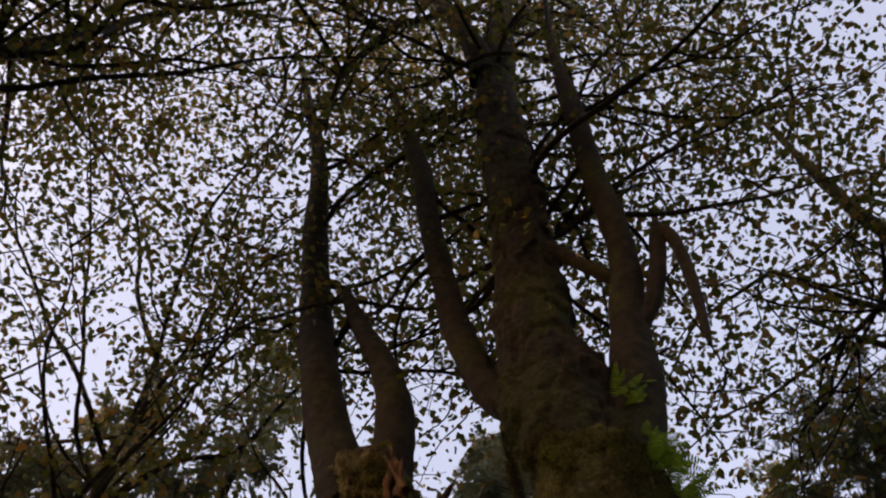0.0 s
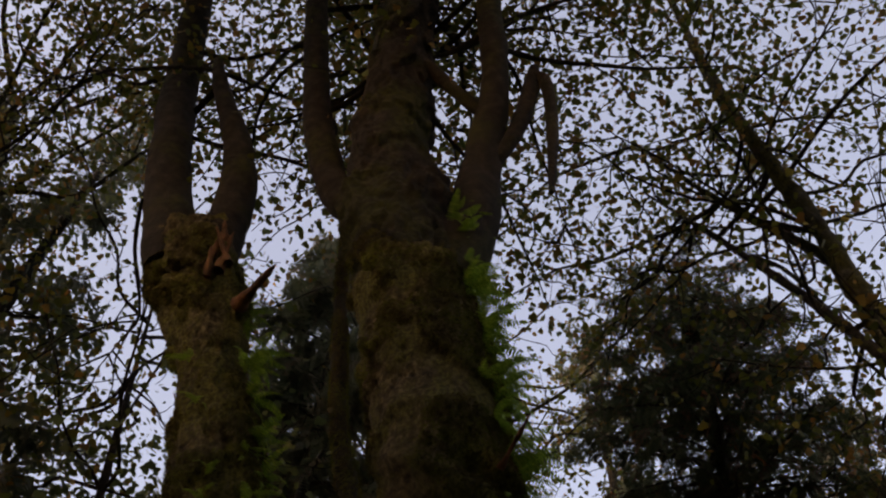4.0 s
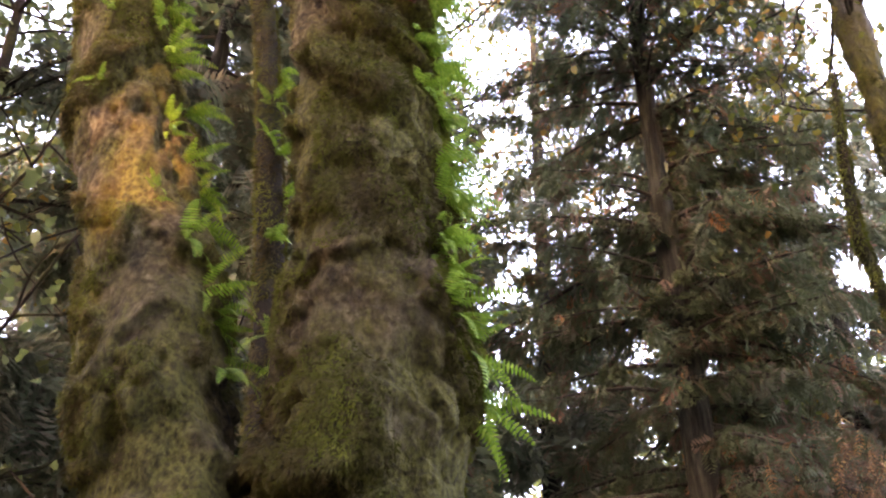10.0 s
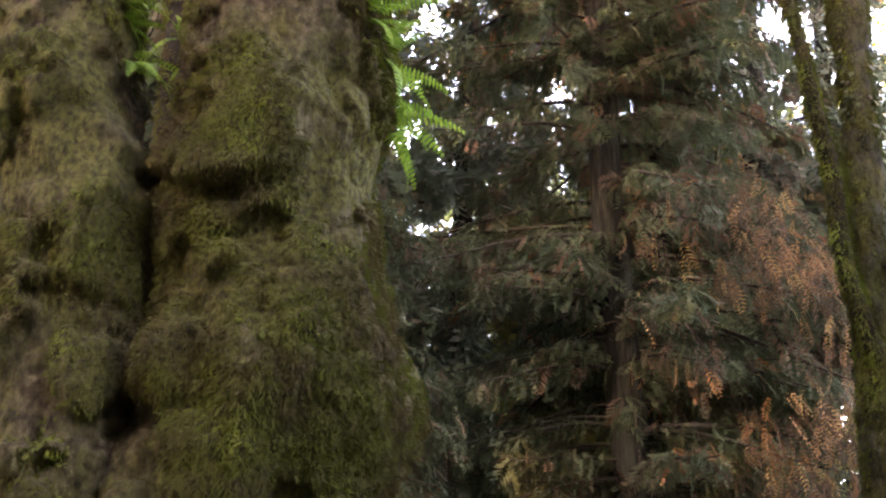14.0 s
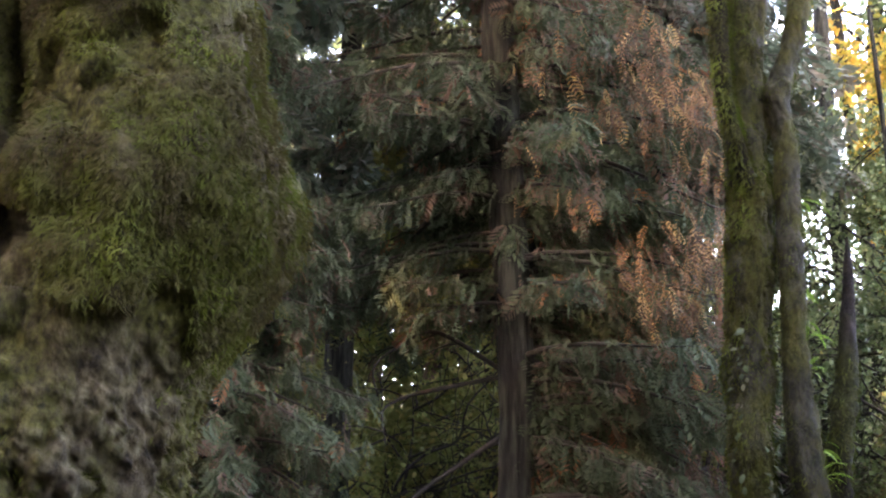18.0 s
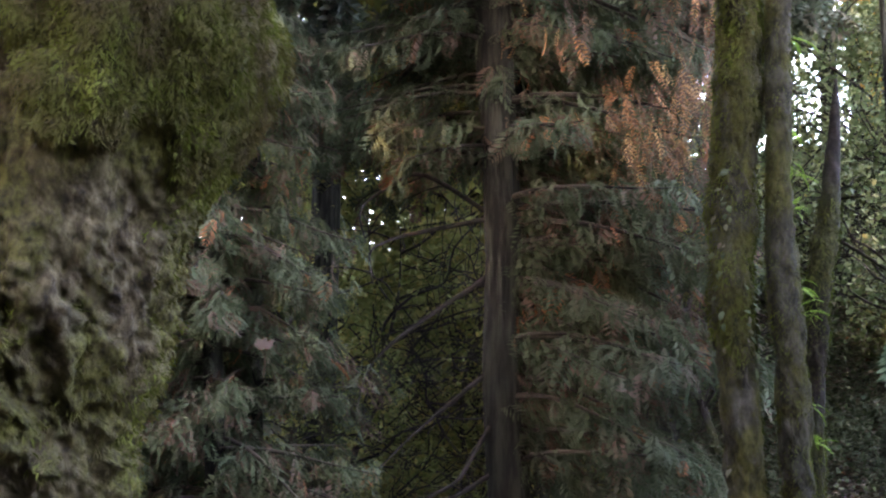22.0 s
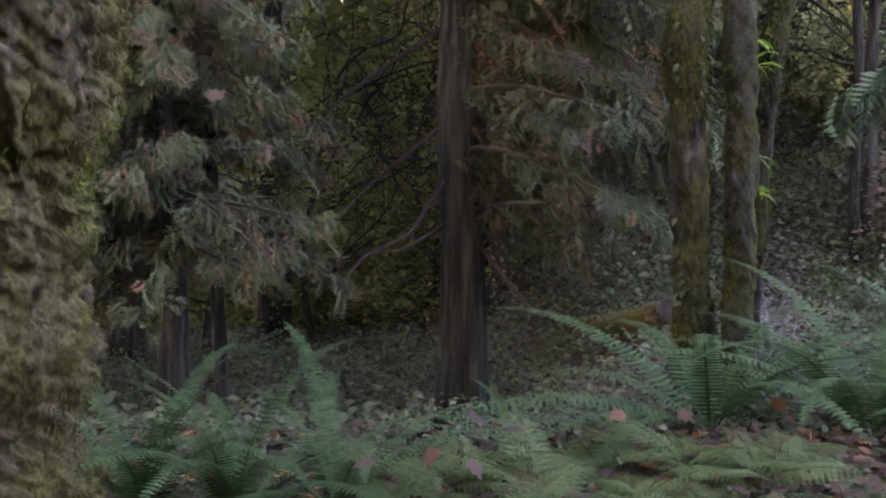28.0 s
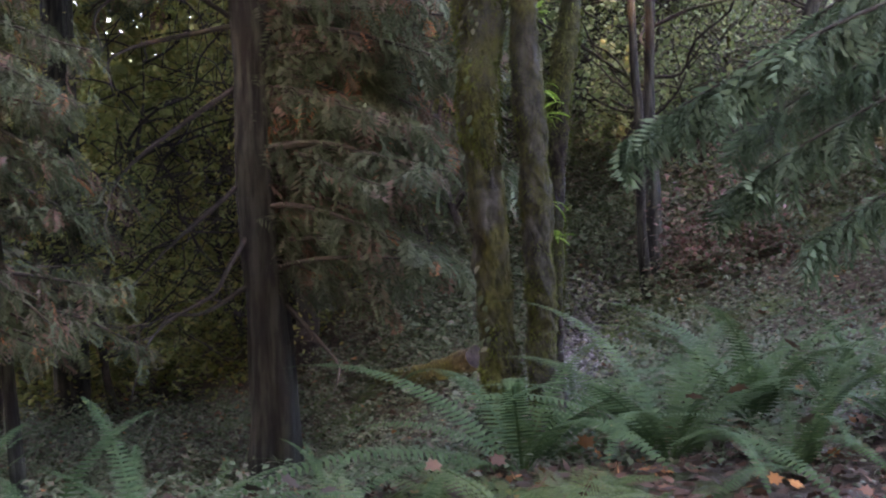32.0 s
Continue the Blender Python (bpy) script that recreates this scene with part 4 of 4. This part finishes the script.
conifer("cedar_tree", "young cedar with low drooping grey-green sprays", -1.86, 7.6,
        [(0, 0, -0.5, 0.14), (0, 0, 0.1, 0.10), (0.02, 0, 0.8, 0.075), (-0.1, 0, 3.0, 0.06), (-0.1, 0, 6.5, 0.02)],
        [(0.75, 3.2, 74, 1.1, 1.15), (3.0, 6.3, 46, 1.1, 0.4)], M["cedar_spray"], M["cedar_bark"], 92, (0.08, 0.17), "cedars")
conifer("cedar_tree", "young cedar with a thin dark stem", -1.62, 8.1,
        [(0.05, 0, -0.6, 0.06), (-0.02, 0, 0.7, 0.045), (-0.1, 0, 3.0, 0.04), (-0.2, 0, 5.5, 0.015)],
        [(0.8, 5.2, 52, 1.1, 0.5)], M["cedar_spray"], M["cedar_bark"], 90, (0.08, 0.17), "cedars")
# unseen conifers added beside and behind the camera to block and shape the low sun: young ones, and tall ones with bare
# lower stems farther back
far = [(x, -12.6 + 0.7 * math.sin(2.3 * x), 27.0, 2.2, 19.4) for x in (-12.2, -9.2, -6.4, -3.1, -0.6, 2.0, 4.6)]
far += [(x, -9.6 + 0.6 * math.sin(1.7 * x), 25.0, 2.4, 19.4) for x in (-10.5, -7.6, 1.0, 3.9, 6.8)]
far += [(-13, -2, 20, 3.2, 1.0), (11.0, 2.0, 20, 3.2, 1.0)]
far += [(x, -7.0 + 0.8 * math.sin(3.1 * x), 12.0 if -8 < x < -6 else 10.8 if -6 < x < -3 else 11.2, 2.5, 0.5, 34) for x in (-9.5, -6.9, -4.4, -2.0, 0.4, 2.8, 5.2, 7.7, 10.2)]
unseen_blockers = len(far)
far += [(-7.9, 4.4, 21, 2.0, 10.0, 13), (0.1, 15.6, 19, 2.6, 6.5, 10), (1.5, 14.6, 17, 2.2, 6.0, 9), (-7.5, 9.5, 19, 3.2, 1.0), (-3.3, 11.5, 17, 2.2, 6.0, 16), (-1.9, 13.2, 24, 2.6, 8.0, 14), (-9.8, 3.4, 19, 3.0, 2.0), (2.2, 12.6, 17, 2.2, 6.0, 15), (3.5, 14.2, 14, 1.6, 4.5, 16), (0.7, 13.6, 17, 2.4, 7.0, 15), 
       (-11.0, 13.0, 22, 3.6, 1.0), (10.5, 13.5, 14, 2.6, 3.5)]
near = [(-4.6, 9.8, 15, 2.0, 2.0), (-4.8, 7.2, 19, 2.4, 1.0), (-3.6, 8.2, 13, 1.8, 2.0)]
for x, y, tall, wide, first in near:
    z0 = float(height(np.array([x]), np.array([y]))[0])
    conifer("conifer_tree", "dark conifer with drooping boughs behind the old maple", x, y, [(0, 0, z0 - 0.1, 0.16), (0.05, 0, z0 + tall * 0.4, 0.12), (0.1, 0, z0 + tall, 0.02)],
            [(z0 + first, z0 + tall * 0.5, 62, wide, wide * 0.9), (z0 + tall * 0.5, z0 + tall - 0.3, 62, wide * 0.9, 0.5)], M["far_needles"], M["cedar_bark"], 50, (0.3, 0.52), "conifers of the wood")
for k, (x, y, tall, wide, first, *thin) in enumerate(far):
    z0 = float(height(np.array([x]), np.array([y]))[0])
    conifer("conifer_tree", "tall dark conifer with drooping boughs, seen or added unseen to block light", x, y, [(0, 0, z0 - 0.1, 0.20), (0.05, 0, z0 + tall * 0.4, 0.14), (0.1, 0, z0 + tall, 0.02)],
            [(z0 + first, z0 + tall * 0.5, 52, wide, wide * 0.85), (z0 + tall * 0.5, z0 + tall - 0.3, 52, wide * 0.85, 0.4)], M["far_needles"], M["cedar_bark"], (thin[0] if thin else 26) * 1.7 if k >= unseen_blockers else (thin[0] if thin else 26) * 0.9, (0.24, 0.48) if k >= unseen_blockers else (0.62, 1.05), "conifers of the wood", kinds=COARSE if k >= unseen_blockers else HEAVY)

# ---- undergrowth ----
FRONDS = [raw_mesh("frond", *frond_template(48, 0.078, ((1.3, -0.15), (1.1, -0.4), (0.9, -0.5), (0.75, -0.35))[k], 0.10, 0.12), M["fern"]) for k in range(4)]
LICORICE = [raw_mesh("frond", *frond_template(17, 0.165, (0.5 - 0.25 * k, -0.7 - 0.3 * k), 0.15, 0.15), M["licorice"]) for k in range(3)]


def lady_frond(arc):
    """A twice-divided frond: fine pinnae, each a small frond, along an arching stalk."""
    small = frond_template(9, 0.15, (0.1, -0.4), 0.05, 0.1)
    n = 17
    ys = np.linspace(0, 1, n)
    ang = arc[0] + (arc[1] - arc[0]) * ys
    rib = np.vstack([[0, 0, 0], np.cumsum(np.stack([0 * ang, np.cos(ang), np.sin(ang)], -1) / n, 0)[:-1]])
    step = np.stack([0 * ang, np.cos(ang), np.sin(ang)], -1)
    at, rot, size = [], [], []
    for k in range(3, n):
        for sgn in (-1, 1):
            d = np.array([sgn, 0, -0.12]) + step[k] * 0.45
            at.append(rib[k])
            rot.append(frames_of(d[None], np.cross([1.0, 0, 0], step[k])[None])[0])
            size.append(0.26 * math.sin(math.pi * (0.25 + 0.72 * k / n)) + 0.03)
    stalk = tris_of(*tube(np.hstack([rib, np.linspace(0.008, 0.002, n)[:, None]]), 4, 1))
    return join([scatter(*small, np.array(at), np.array(rot), np.array(size)), stalk])


LADY = [raw_mesh("frond", *lady_frond((0.75 - 0.2 * k, -0.12 - 0.1 * k)), M["lady_fern"]) for k in range(3)]


def lady_fern(x, y, tall, fronds, seed):
    r = np.random.default_rng(seed)
    z = float(height(np.array([x]), np.array([y]))[0])
    fern = thing("lady_fern", "pale green finely divided fern among leaf litter", "fern", "finely divided ferns near the path", at=(x, y, z))
    for k in range(fronds):
        ob = part("frond", LADY[r.integers(0, 3)], fern)
        ob.matrix_local = pose(0, 0, 0.0, r.uniform(-12, 16), r.uniform(-14, 14), 360 * (k + r.uniform(-0.3, 0.3)) / fronds) @ Matrix.Scale(tall * r.uniform(0.75, 1.15), 4)


for k, (x, y, tall, n) in enumerate([(0.1, 4.4, 0.5, 9), (0.42, 4.3, 0.46, 9), (0.75, 4.5, 0.42, 8), (1.1, 4.35, 0.48, 9), (1.35, 4.15, 0.42, 8), (-0.2, 4.5, 0.4, 8), (0.95, 4.75, 0.4, 8), (-0.1, 4.05, 0.48, 8), (0.3, 3.85, 0.45, 8), (0.8, 4.0, 0.42, 8),
                                     (1.6, 4.5, 0.4, 7), (0.55, 4.75, 0.36, 7), (1.05, 3.8, 0.42, 7)]):
    lady_fern(x, y, tall, n, 700 + k)


def sword_fern(x, y, tall, fronds, seed, z=None):
    r = np.random.default_rng(seed)
    z = float(height(np.array([x]), np.array([y]))[0]) if z is None else z
    fern = thing("sword_fern", "green sword fern with arching fronds in leaf litter", "fern", "sword ferns on the forest floor", at=(x, y, z))
    for k in range(fronds):
        ob = part("frond", FRONDS[r.integers(0, 4)], fern)
        az = 360 * (k + r.uniform(-0.3, 0.3)) / fronds
        ob.matrix_local = pose(0, 0, 0.0, r.uniform(-16, 14), r.uniform(-14, 14), az) @ Matrix.Scale(tall * r.uniform(0.8, 1.15), 4)


for k, (x, y, tall, n) in enumerate([(-0.78, 3.95, 1.05, 17), (-1.15, 4.0, 1.0, 15), (-0.4, 4.05, 0.95, 14), (1.4, 5.1, 1.5, 15), (2.16, 5.0, 1.5, 17), (3.0, 5.7, 1.5, 16), (2.75, 4.75, 1.05, 14), (1.82, 5.75, 0.8, 11),
                                     (2.55, 6.1, 0.85, 12), (3.6, 5.2, 0.9, 13), (3.9, 6.4, 0.9, 12), (4.4, 6.8, 0.9, 12), (0.42, 5.35, 0.5, 9), (0.6, 7.3, 0.5, 8), (-0.15, 6.0, 0.45, 8), (-1.3, 6.4, 0.5, 8), (3.4, 7.4, 0.8, 11), (2.3, 7.1, 0.6, 9),
                                     (1.0, 7.0, 0.5, 8)]):
    sword_fern(x, y, tall, n, 100 + k)


def trunk_fern(rows, z, az, size, n, seed):
    """A small fern rooted in the moss of a stem."""
    r = np.random.default_rng(seed)
    c = spline(rows, 12)
    at = np.array([np.interp(z, c[:, 2], c[:, k]) for k in range(4)])
    out = np.array([math.cos(az), math.sin(az), 0])
    fern = thing("licorice_fern", "small bright green fern growing from trunk moss", "fern", "ferns rooted on the mossy maple stems", at=tuple(at[:3] + out * at[3] * 0.96))
    for k in range(n):
        ob = part("frond", LICORICE[r.integers(0, 3)], fern)
        ob.matrix_local = pose(0, 0, r.uniform(-0.05, 0.05), r.uniform(-30, 20), r.uniform(-25, 25), math.degrees(az) - 90 + r.uniform(-55, 55)) @ Matrix.Scale(size * r.uniform(0.65, 1.2), 4)


for k in range(40):
    trunk_fern(MAIN, 3.95 + 5.4 * (k + rng.random()) / 40, rng.uniform(-0.45, 0.35), rng.uniform(0.2, 0.36), 10, 300 + k)
for k in range(24):
    trunk_fern(LEFT, 4.0 + 4.6 * (k + rng.random()) / 24, rng.uniform(-0.6, 0.4), rng.uniform(0.18, 0.34), 8, 400 + k)
for k in range(6):
    trunk_fern(LEFT, 5.0 + 3.0 * (k + rng.random()) / 6, rng.uniform(-1.9, -0.9), rng.uniform(0.12, 0.2), 5, 430 + k)
for k in range(12):
    trunk_fern(THIRD, 3.6 + 4.0 * (k + rng.random()) / 12, rng.uniform(-1.6, 0.3), rng.uniform(0.18, 0.3), 7, 470 + k)
for k in range(8):
    trunk_fern(PAIR_B, 1.2 + 2.8 * (k + rng.random()) / 8, rng.uniform(-0.6, 0.5), rng.uniform(0.15, 0.25), 4, 450 + k)


def clear_of_wash(c):
    """True away from the gravel strip."""
    return (np.abs(c[:, 0] - 2.5 - 0.43 * (c[:, 1] - 8.0)) > 0.42) | (c[:, 1] < 7.6) | (c[:, 1] > 10.9)


def floor_spots(n, x0, x1, y0, y1, lift=0.02):
    x, y = rng.uniform(x0, x1, n), rng.uniform(y0, y1, n)
    return np.stack([x, y, height(x, y) + rng.uniform(0.3, 1, n) * lift], -1)


p = np.vstack([floor_spots(7000, -5, 8, 2.5, 8.5, 0.06), floor_spots(4500, -5, 8, 8.5, 14, 0.04), floor_spots(3000, -1.5, 4.5, 2.5, 6, 0.05), floor_spots(4500, -6, 7, -6, 2.5, 0.04)])
d = rng.normal(0, 1, (len(p), 3)) * np.array([1, 1, 0.25])
p = p[clear_of_wash(p) | (rng.random(len(p)) < 0.15)]
d = d[:len(p)]
v, f = scatter(*MAPLE, p, up_frames(d, 0.4), rng.uniform(0.045, 0.10, len(p)))
tagged(part("leaf_litter", raw_mesh("leaf_litter", v, f, M["litter"])), "fallen brown and orange maple leaves over the ground", "leaves", kind="stuff")


def low_cover(name, label, mat, clumps, per, high, size, region, leaf=OVAL, pick=None):
    c = floor_spots(clumps, *region, 0.02)
    if pick is not None:
        c = c[pick(c)]
    i = np.repeat(np.arange(len(c)), per)
    p = c[i] + rng.normal(0, 1, (len(i), 3)) * np.array([0.16, 0.16, 0]) + np.array([0, 0, 1]) * rng.random((len(i), 1)) * high * rng.random((len(c), 1))[i]
    d = rng.normal(0, 1, p.shape) * np.array([1, 1, 0.4])
    v, f = scatter(*leaf, p, up_frames(d, 0.35), rng.uniform(*size, len(p)))
    tagged(part(name, raw_mesh(name, v, f, mat)), label, "undergrowth", kind="stuff")


low_cover("ground_ivy", "low green ivy and herbs over the forest floor", M["ivy_leaf"], 3600, 12, 0.3, (0.035, 0.08), (-5, 4.5, 7.6, 13), DIAMOND, clear_of_wash)
low_cover("woodland_herbs", "dull green herbs among the litter", M["cover"], 1600, 12, 0.24, (0.03, 0.07), (-5, 4.5, 4.8, 7.6), DIAMOND)
low_cover("hillside_brush", "green brush over the rising hillside", M["cover"], 8000, 18, 0.6, (0.035, 0.085), (1.5, 12, 9.6, 19), DIAMOND)
low_cover("slope_herbs", "small herbs and ivy on the foot of the slope", M["cover"], 4200, 12, 0.35, (0.03, 0.075), (2.4, 10, 6.5, 12.5), DIAMOND, clear_of_wash)
low_cover("far_brush", "soft green brush over the ground behind the cedar", M["beyond_leaf"], 3400, 20, 3.6, (0.06, 0.13), (-8, 2.2, 13, 19), DIAMOND)
low_cover("red_shrub", "reddish low shrubs on the slope", M["red_cover"], 34, 60, 1.35, (0.04, 0.085), (4.2, 5.4, 9.5, 10.3))
low_cover("herb_patch", "small green herbs between the ferns", M["cover"], 260, 14, 0.14, (0.025, 0.055), (-1.5, 5, 3.0, 6.5))

# gravel of the small wash between the twin maples and the slope
stone_v = np.array([(0.5, 0, 0), (0, 0.42, 0), (-0.5, 0, 0), (0, -0.42, 0), (0.05, 0, 0.3), (0, 0, -0.3)])
stone_f = np.array([(0, 1, 4), (1, 2, 4), (2, 3, 4), (3, 0, 4), (1, 0, 5), (2, 1, 5), (3, 2, 5), (0, 3, 5)])
u = rng.random(1700)
gx, gy = 3.05 + 0.28 * (u - 0.5) * 4 + rng.normal(0, 0.2, 1700), 8.0 + 2.6 * u + rng.normal(0, 0.18, 1700)
at = np.stack([gx, gy, height(gx, gy) + 0.01], -1)
v, f = scatter(stone_v, stone_f, at, up_frames(rng.normal(0, 1, at.shape), 0.2), rng.uniform(0.03, 0.09, 1700))
tagged(part("gravel", raw_mesh("gravel", v, f, M["gravel"])), "pale grey gravel in a narrow wash", "gravel", kind="stuff")


def log(name, label, a, b, r, seed, mat):
    a, b = np.array(a), np.array(b)
    rows = [(*(a + (b - a) * s + np.array([0, 0, 0.04 * math.sin(s * 4 + seed)])), r * (1.08 - 0.3 * s)) for s in np.linspace(0, 1, 6)]
    ob = thing(name, label, "log")
    t = tube(rows, 22, 12, 0.12, seed, None, 5.0)
    start, ring = np.array(rows[0][:3]), t[0][:22]
    cap_v = np.vstack([ring, start[None]])
    cap_f = np.array([((k + 1) % 22, k, 22) for k in range(22)])
    solid("stem", [t], mat, ob)
    solid("cut_end", [(cap_v, cap_f)], M["limb"], ob, "dark rotten end")
    return ob


def on(x, y, lift):
    return (x, y, float(height(np.array([x]), np.array([y]))[0]) + lift)


log("fallen_log", "mossy rotten log lying beside the twin maples", on(2.02, 8.7, 0.36), on(1.45, 10.6, 0.10), 0.10, 3, M["bark"])
log("fallen_log", "long dark log lying across the brushy slope", on(5.1, 11.9, 0.2), on(8.6, 10.2, 0.2), 0.15, 5, M["limb"])


def stem_tree(name, label, stems, mat, leaf=0):
    ob = thing(name, label, "tree")
    for rows in stems:
        solid("trunk", [tube(rows, 22, 12, 0.10, 13, None, 5.0)], mat, ob)
    if leaf:
        st, d = ring_starts(stems[0], 16, 0.45, 1.0, (0, 0.8))
        w, s = bush_branches(st, d, rng.uniform(0.8, 2.2, 16), 4)
        crown_of(ob, w, s, leaf, M["sapling_leaf"], (0.04, 0.075))


stem_tree("alder_tree", "dark double-stemmed alder at the foot of the slope",
          [[(4.07, 10.0, 0.05, 0.17), (4.1, 10.0, 0.5, 0.13), (4.2, 10.0, 1.36, 0.085), (4.19, 10.0, 2.5, 0.062), (4.24, 10.0, 3.7, 0.05), (4.4, 10.0, 8.0, 0.04), (4.5, 10.2, 12.0, 0.015)],
           [(4.13, 9.95, 0.1, 0.09), (3.99, 9.8, 1.3, 0.05), (3.92, 9.6, 2.46, 0.045), (3.88, 9.6, 3.2, 0.04), (3.8, 9.5, 7.0, 0.02)]], M["cedar_bark"], 1500)
stem_tree("alder_tree", "leaning bare stem on the brushy slope", [[(6.15, 11.3, 2.1, 0.12), (6.35, 11.18, 2.96, 0.09), (6.66, 11.0, 3.85, 0.075), (7.4, 10.7, 6.2, 0.05), (8.2, 10.4, 9.5, 0.02)]], M["cedar_bark"], 900)
stem_tree("alder_tree", "straight bare stem against the sky gap", [[(5.2, 15.0, 3.0, 0.16), (5.18, 14.98, 7.6, 0.12), (5.3, 15.0, 12.0, 0.09), (5.3, 15.0, 17.0, 0.02)]], M["cedar_bark"])
stem_tree("alder_tree", "straight bare stem against the sky gap", [[(6.4, 17.0, 4.5, 0.13), (6.2, 16.8, 8.6, 0.10), (6.1, 16.8, 14.0, 0.06), (6.1, 16.8, 18.0, 0.02)]], M["cedar_bark"])

# a hemlock beyond the picture's edge whose low bough droops into view
hem = thing("hemlock_tree", "hemlock with a long drooping green bough", "tree")
solid("trunk", [tube([(4.7, 4.3, -0.1, 0.2), (4.7, 4.3, 3.0, 0.16), (4.75, 4.3, 9.0, 0.1), (4.8, 4.3, 15.0, 0.02)], 22, 10, 0.08, 51)], M["cedar_bark"], hem)
spr = [[], [], []]
for tip, root, n in (((2.15, 5.5, 1.92), (4.65, 4.3, 2.85), 260), ((2.75, 5.5, 1.6), (4.65, 4.35, 2.4), 200), ((2.9, 5.8, 2.25), (4.7, 4.4, 3.2), 200), ((3.0, 5.0, 1.35), (4.65, 4.3, 1.9), 160), ((3.2, 6.1, 2.0), (4.7, 4.4, 2.6), 180)):
    a, b = np.array(root), np.array(tip)
    t = np.linspace(0, 1, 9)[:, None]
    line = a + (b - a) * t + np.array([0, 0, 0.18]) * np.sin(np.pi * t)
    solid("bough", [tube(np.hstack([line, np.linspace(0.022, 0.004, 9)[:, None]]), 6, 3)], M["twig"], hem)
    u = rng.random(n) * 8
    p = np.stack([np.interp(u, np.arange(9), line[:, c]) for c in range(3)], -1)
    d = unit(b - a) * rng.uniform(0.2, 0.9, (n, 1)) + np.array([0.3, 1, 0]) * rng.choice([-1, 1], n)[:, None] * rng.uniform(0.1, 0.6, (n, 1)) + np.array([0, 0, -1]) * rng.uniform(0.2, 1.2, (n, 1))
    for k in range(3):
        spr[k].append((p[k::3], up_frames(d[k::3], 0.4), rng.uniform(0.14, 0.3, len(p[k::3]))))
pieces = [scatter(*FINE[k], np.concatenate([q[0] for q in spr[k]]), np.concatenate([q[1] for q in spr[k]]), np.concatenate([q[2] for q in spr[k]])) for k in range(3)]
v, f = join(pieces)
tagged(part("crown", raw_mesh("crown", v, f, M["hemlock"]), hem), kind="stuff")

# torn wood where the left stem broke, and small broken stubs
def shard(parent, a, b, r, seed, label=""):
    a, b = np.array(a, float), np.array(b, float)
    rows = [(*(a + (b - a) * s), max(0.006, r * (1 - s) ** 0.6 * (1 + 0.3 * math.sin(seed + 9 * s)))) for s in np.linspace(0, 1, 6)]
    solid("splinter", [tube(rows, 9, 4, 0.35, seed, None, 12.0)], M["wood"], parent, label)


for k in range(9):
    x, z = -3.42 + 0.05 * k + rng.normal(0, 0.03), 8.85 + rng.uniform(-0.2, 0.35)
    shard(old, (x, 2.72, z), (x + rng.normal(0, 0.05), 2.62 + rng.normal(0, 0.03), z + rng.uniform(0.2, 0.5)), rng.uniform(0.02, 0.05), k, "torn orange heartwood" if k == 0 else "")
shard(old, (-2.95, 2.9, 8.45), (-2.52, 2.62, 8.32), 0.045, 20, "snapped reddish branch stub")
shard(old, (-1.12, 3.0, 6.12), (-0.9, 2.8, 6.22), 0.016, 21, "thin snapped branch stub")


# leaves caught on the stems and sprays
for k, (x, y, z, s) in enumerate([(-1.21, 5.7, 1.9, 0.13), (-1.24, 5.72, 2.1, 0.09), (0.0, 3.55, 0.55, 0.09), (0.12, 3.5, 0.52, 0.09), (1.9, 4.2, 0.72, 0.1), (-0.2, 3.2, 0.6, 0.08), (2.6, 4.5, 0.85, 0.11),
                                  (1.2, 4.1, 0.42, 0.09), (0.85, 4.5, 0.45, 0.09), (1.15, 4.75, 0.38, 0.1), (1.55, 4.6, 0.45, 0.1), (2.45, 4.9, 0.6, 0.12), (1.75, 4.9, 0.34, 0.1), (2.7, 4.6, 0.5, 0.1), (0.0, 4.3, 0.46, 0.1),
                                  (0.15, 4.35, 0.48, 0.11), (0.3, 4.2, 0.45, 0.09)]):
    leaf = part("caught_leaf", raw_mesh("caught_leaf", *MAPLE, M["litter"]))
    leaf.matrix_world = pose(x, y, z, rng.uniform(-60, 60), rng.uniform(-40, 40), rng.uniform(0, 360)) @ Matrix.Scale(s, 4)
    tagged(leaf, "dry curled brown maple leaf caught on foliage", "leaf", "fallen leaves caught on plants")

# ivy leaves up the twin stems
c = spline(PAIR_A, 20)
n = 700
z = rng.uniform(0.4, 7.0, n)
az = rng.uniform(-2.6, 0.4, n)
keep = vnoise(np.stack([az, z * 1.6, 0 * z], -1), 5) > 0.05
z, az = z[keep], az[keep]
r = np.interp(z, c[:, 2], c[:, 3]) * 1.08
p = np.stack([np.interp(z, c[:, 2], c[:, 0]) + np.cos(az) * r, np.interp(z, c[:, 2], c[:, 1]) + np.sin(az) * r, z], -1)
out = np.stack([np.cos(az), np.sin(az), 0 * az], -1)
v, f = scatter(*OVAL, p, frames_of(out * 0.6 + rng.normal(0, 0.3, p.shape) - np.array([0, 0, 0.7]), out + 0.01), rng.uniform(0.04, 0.085, len(p)))
tagged(part("ivy", raw_mesh("ivy", v, f, M["cover"])), "small green ivy leaves climbing the twin stems", "ivy", kind="stuff")
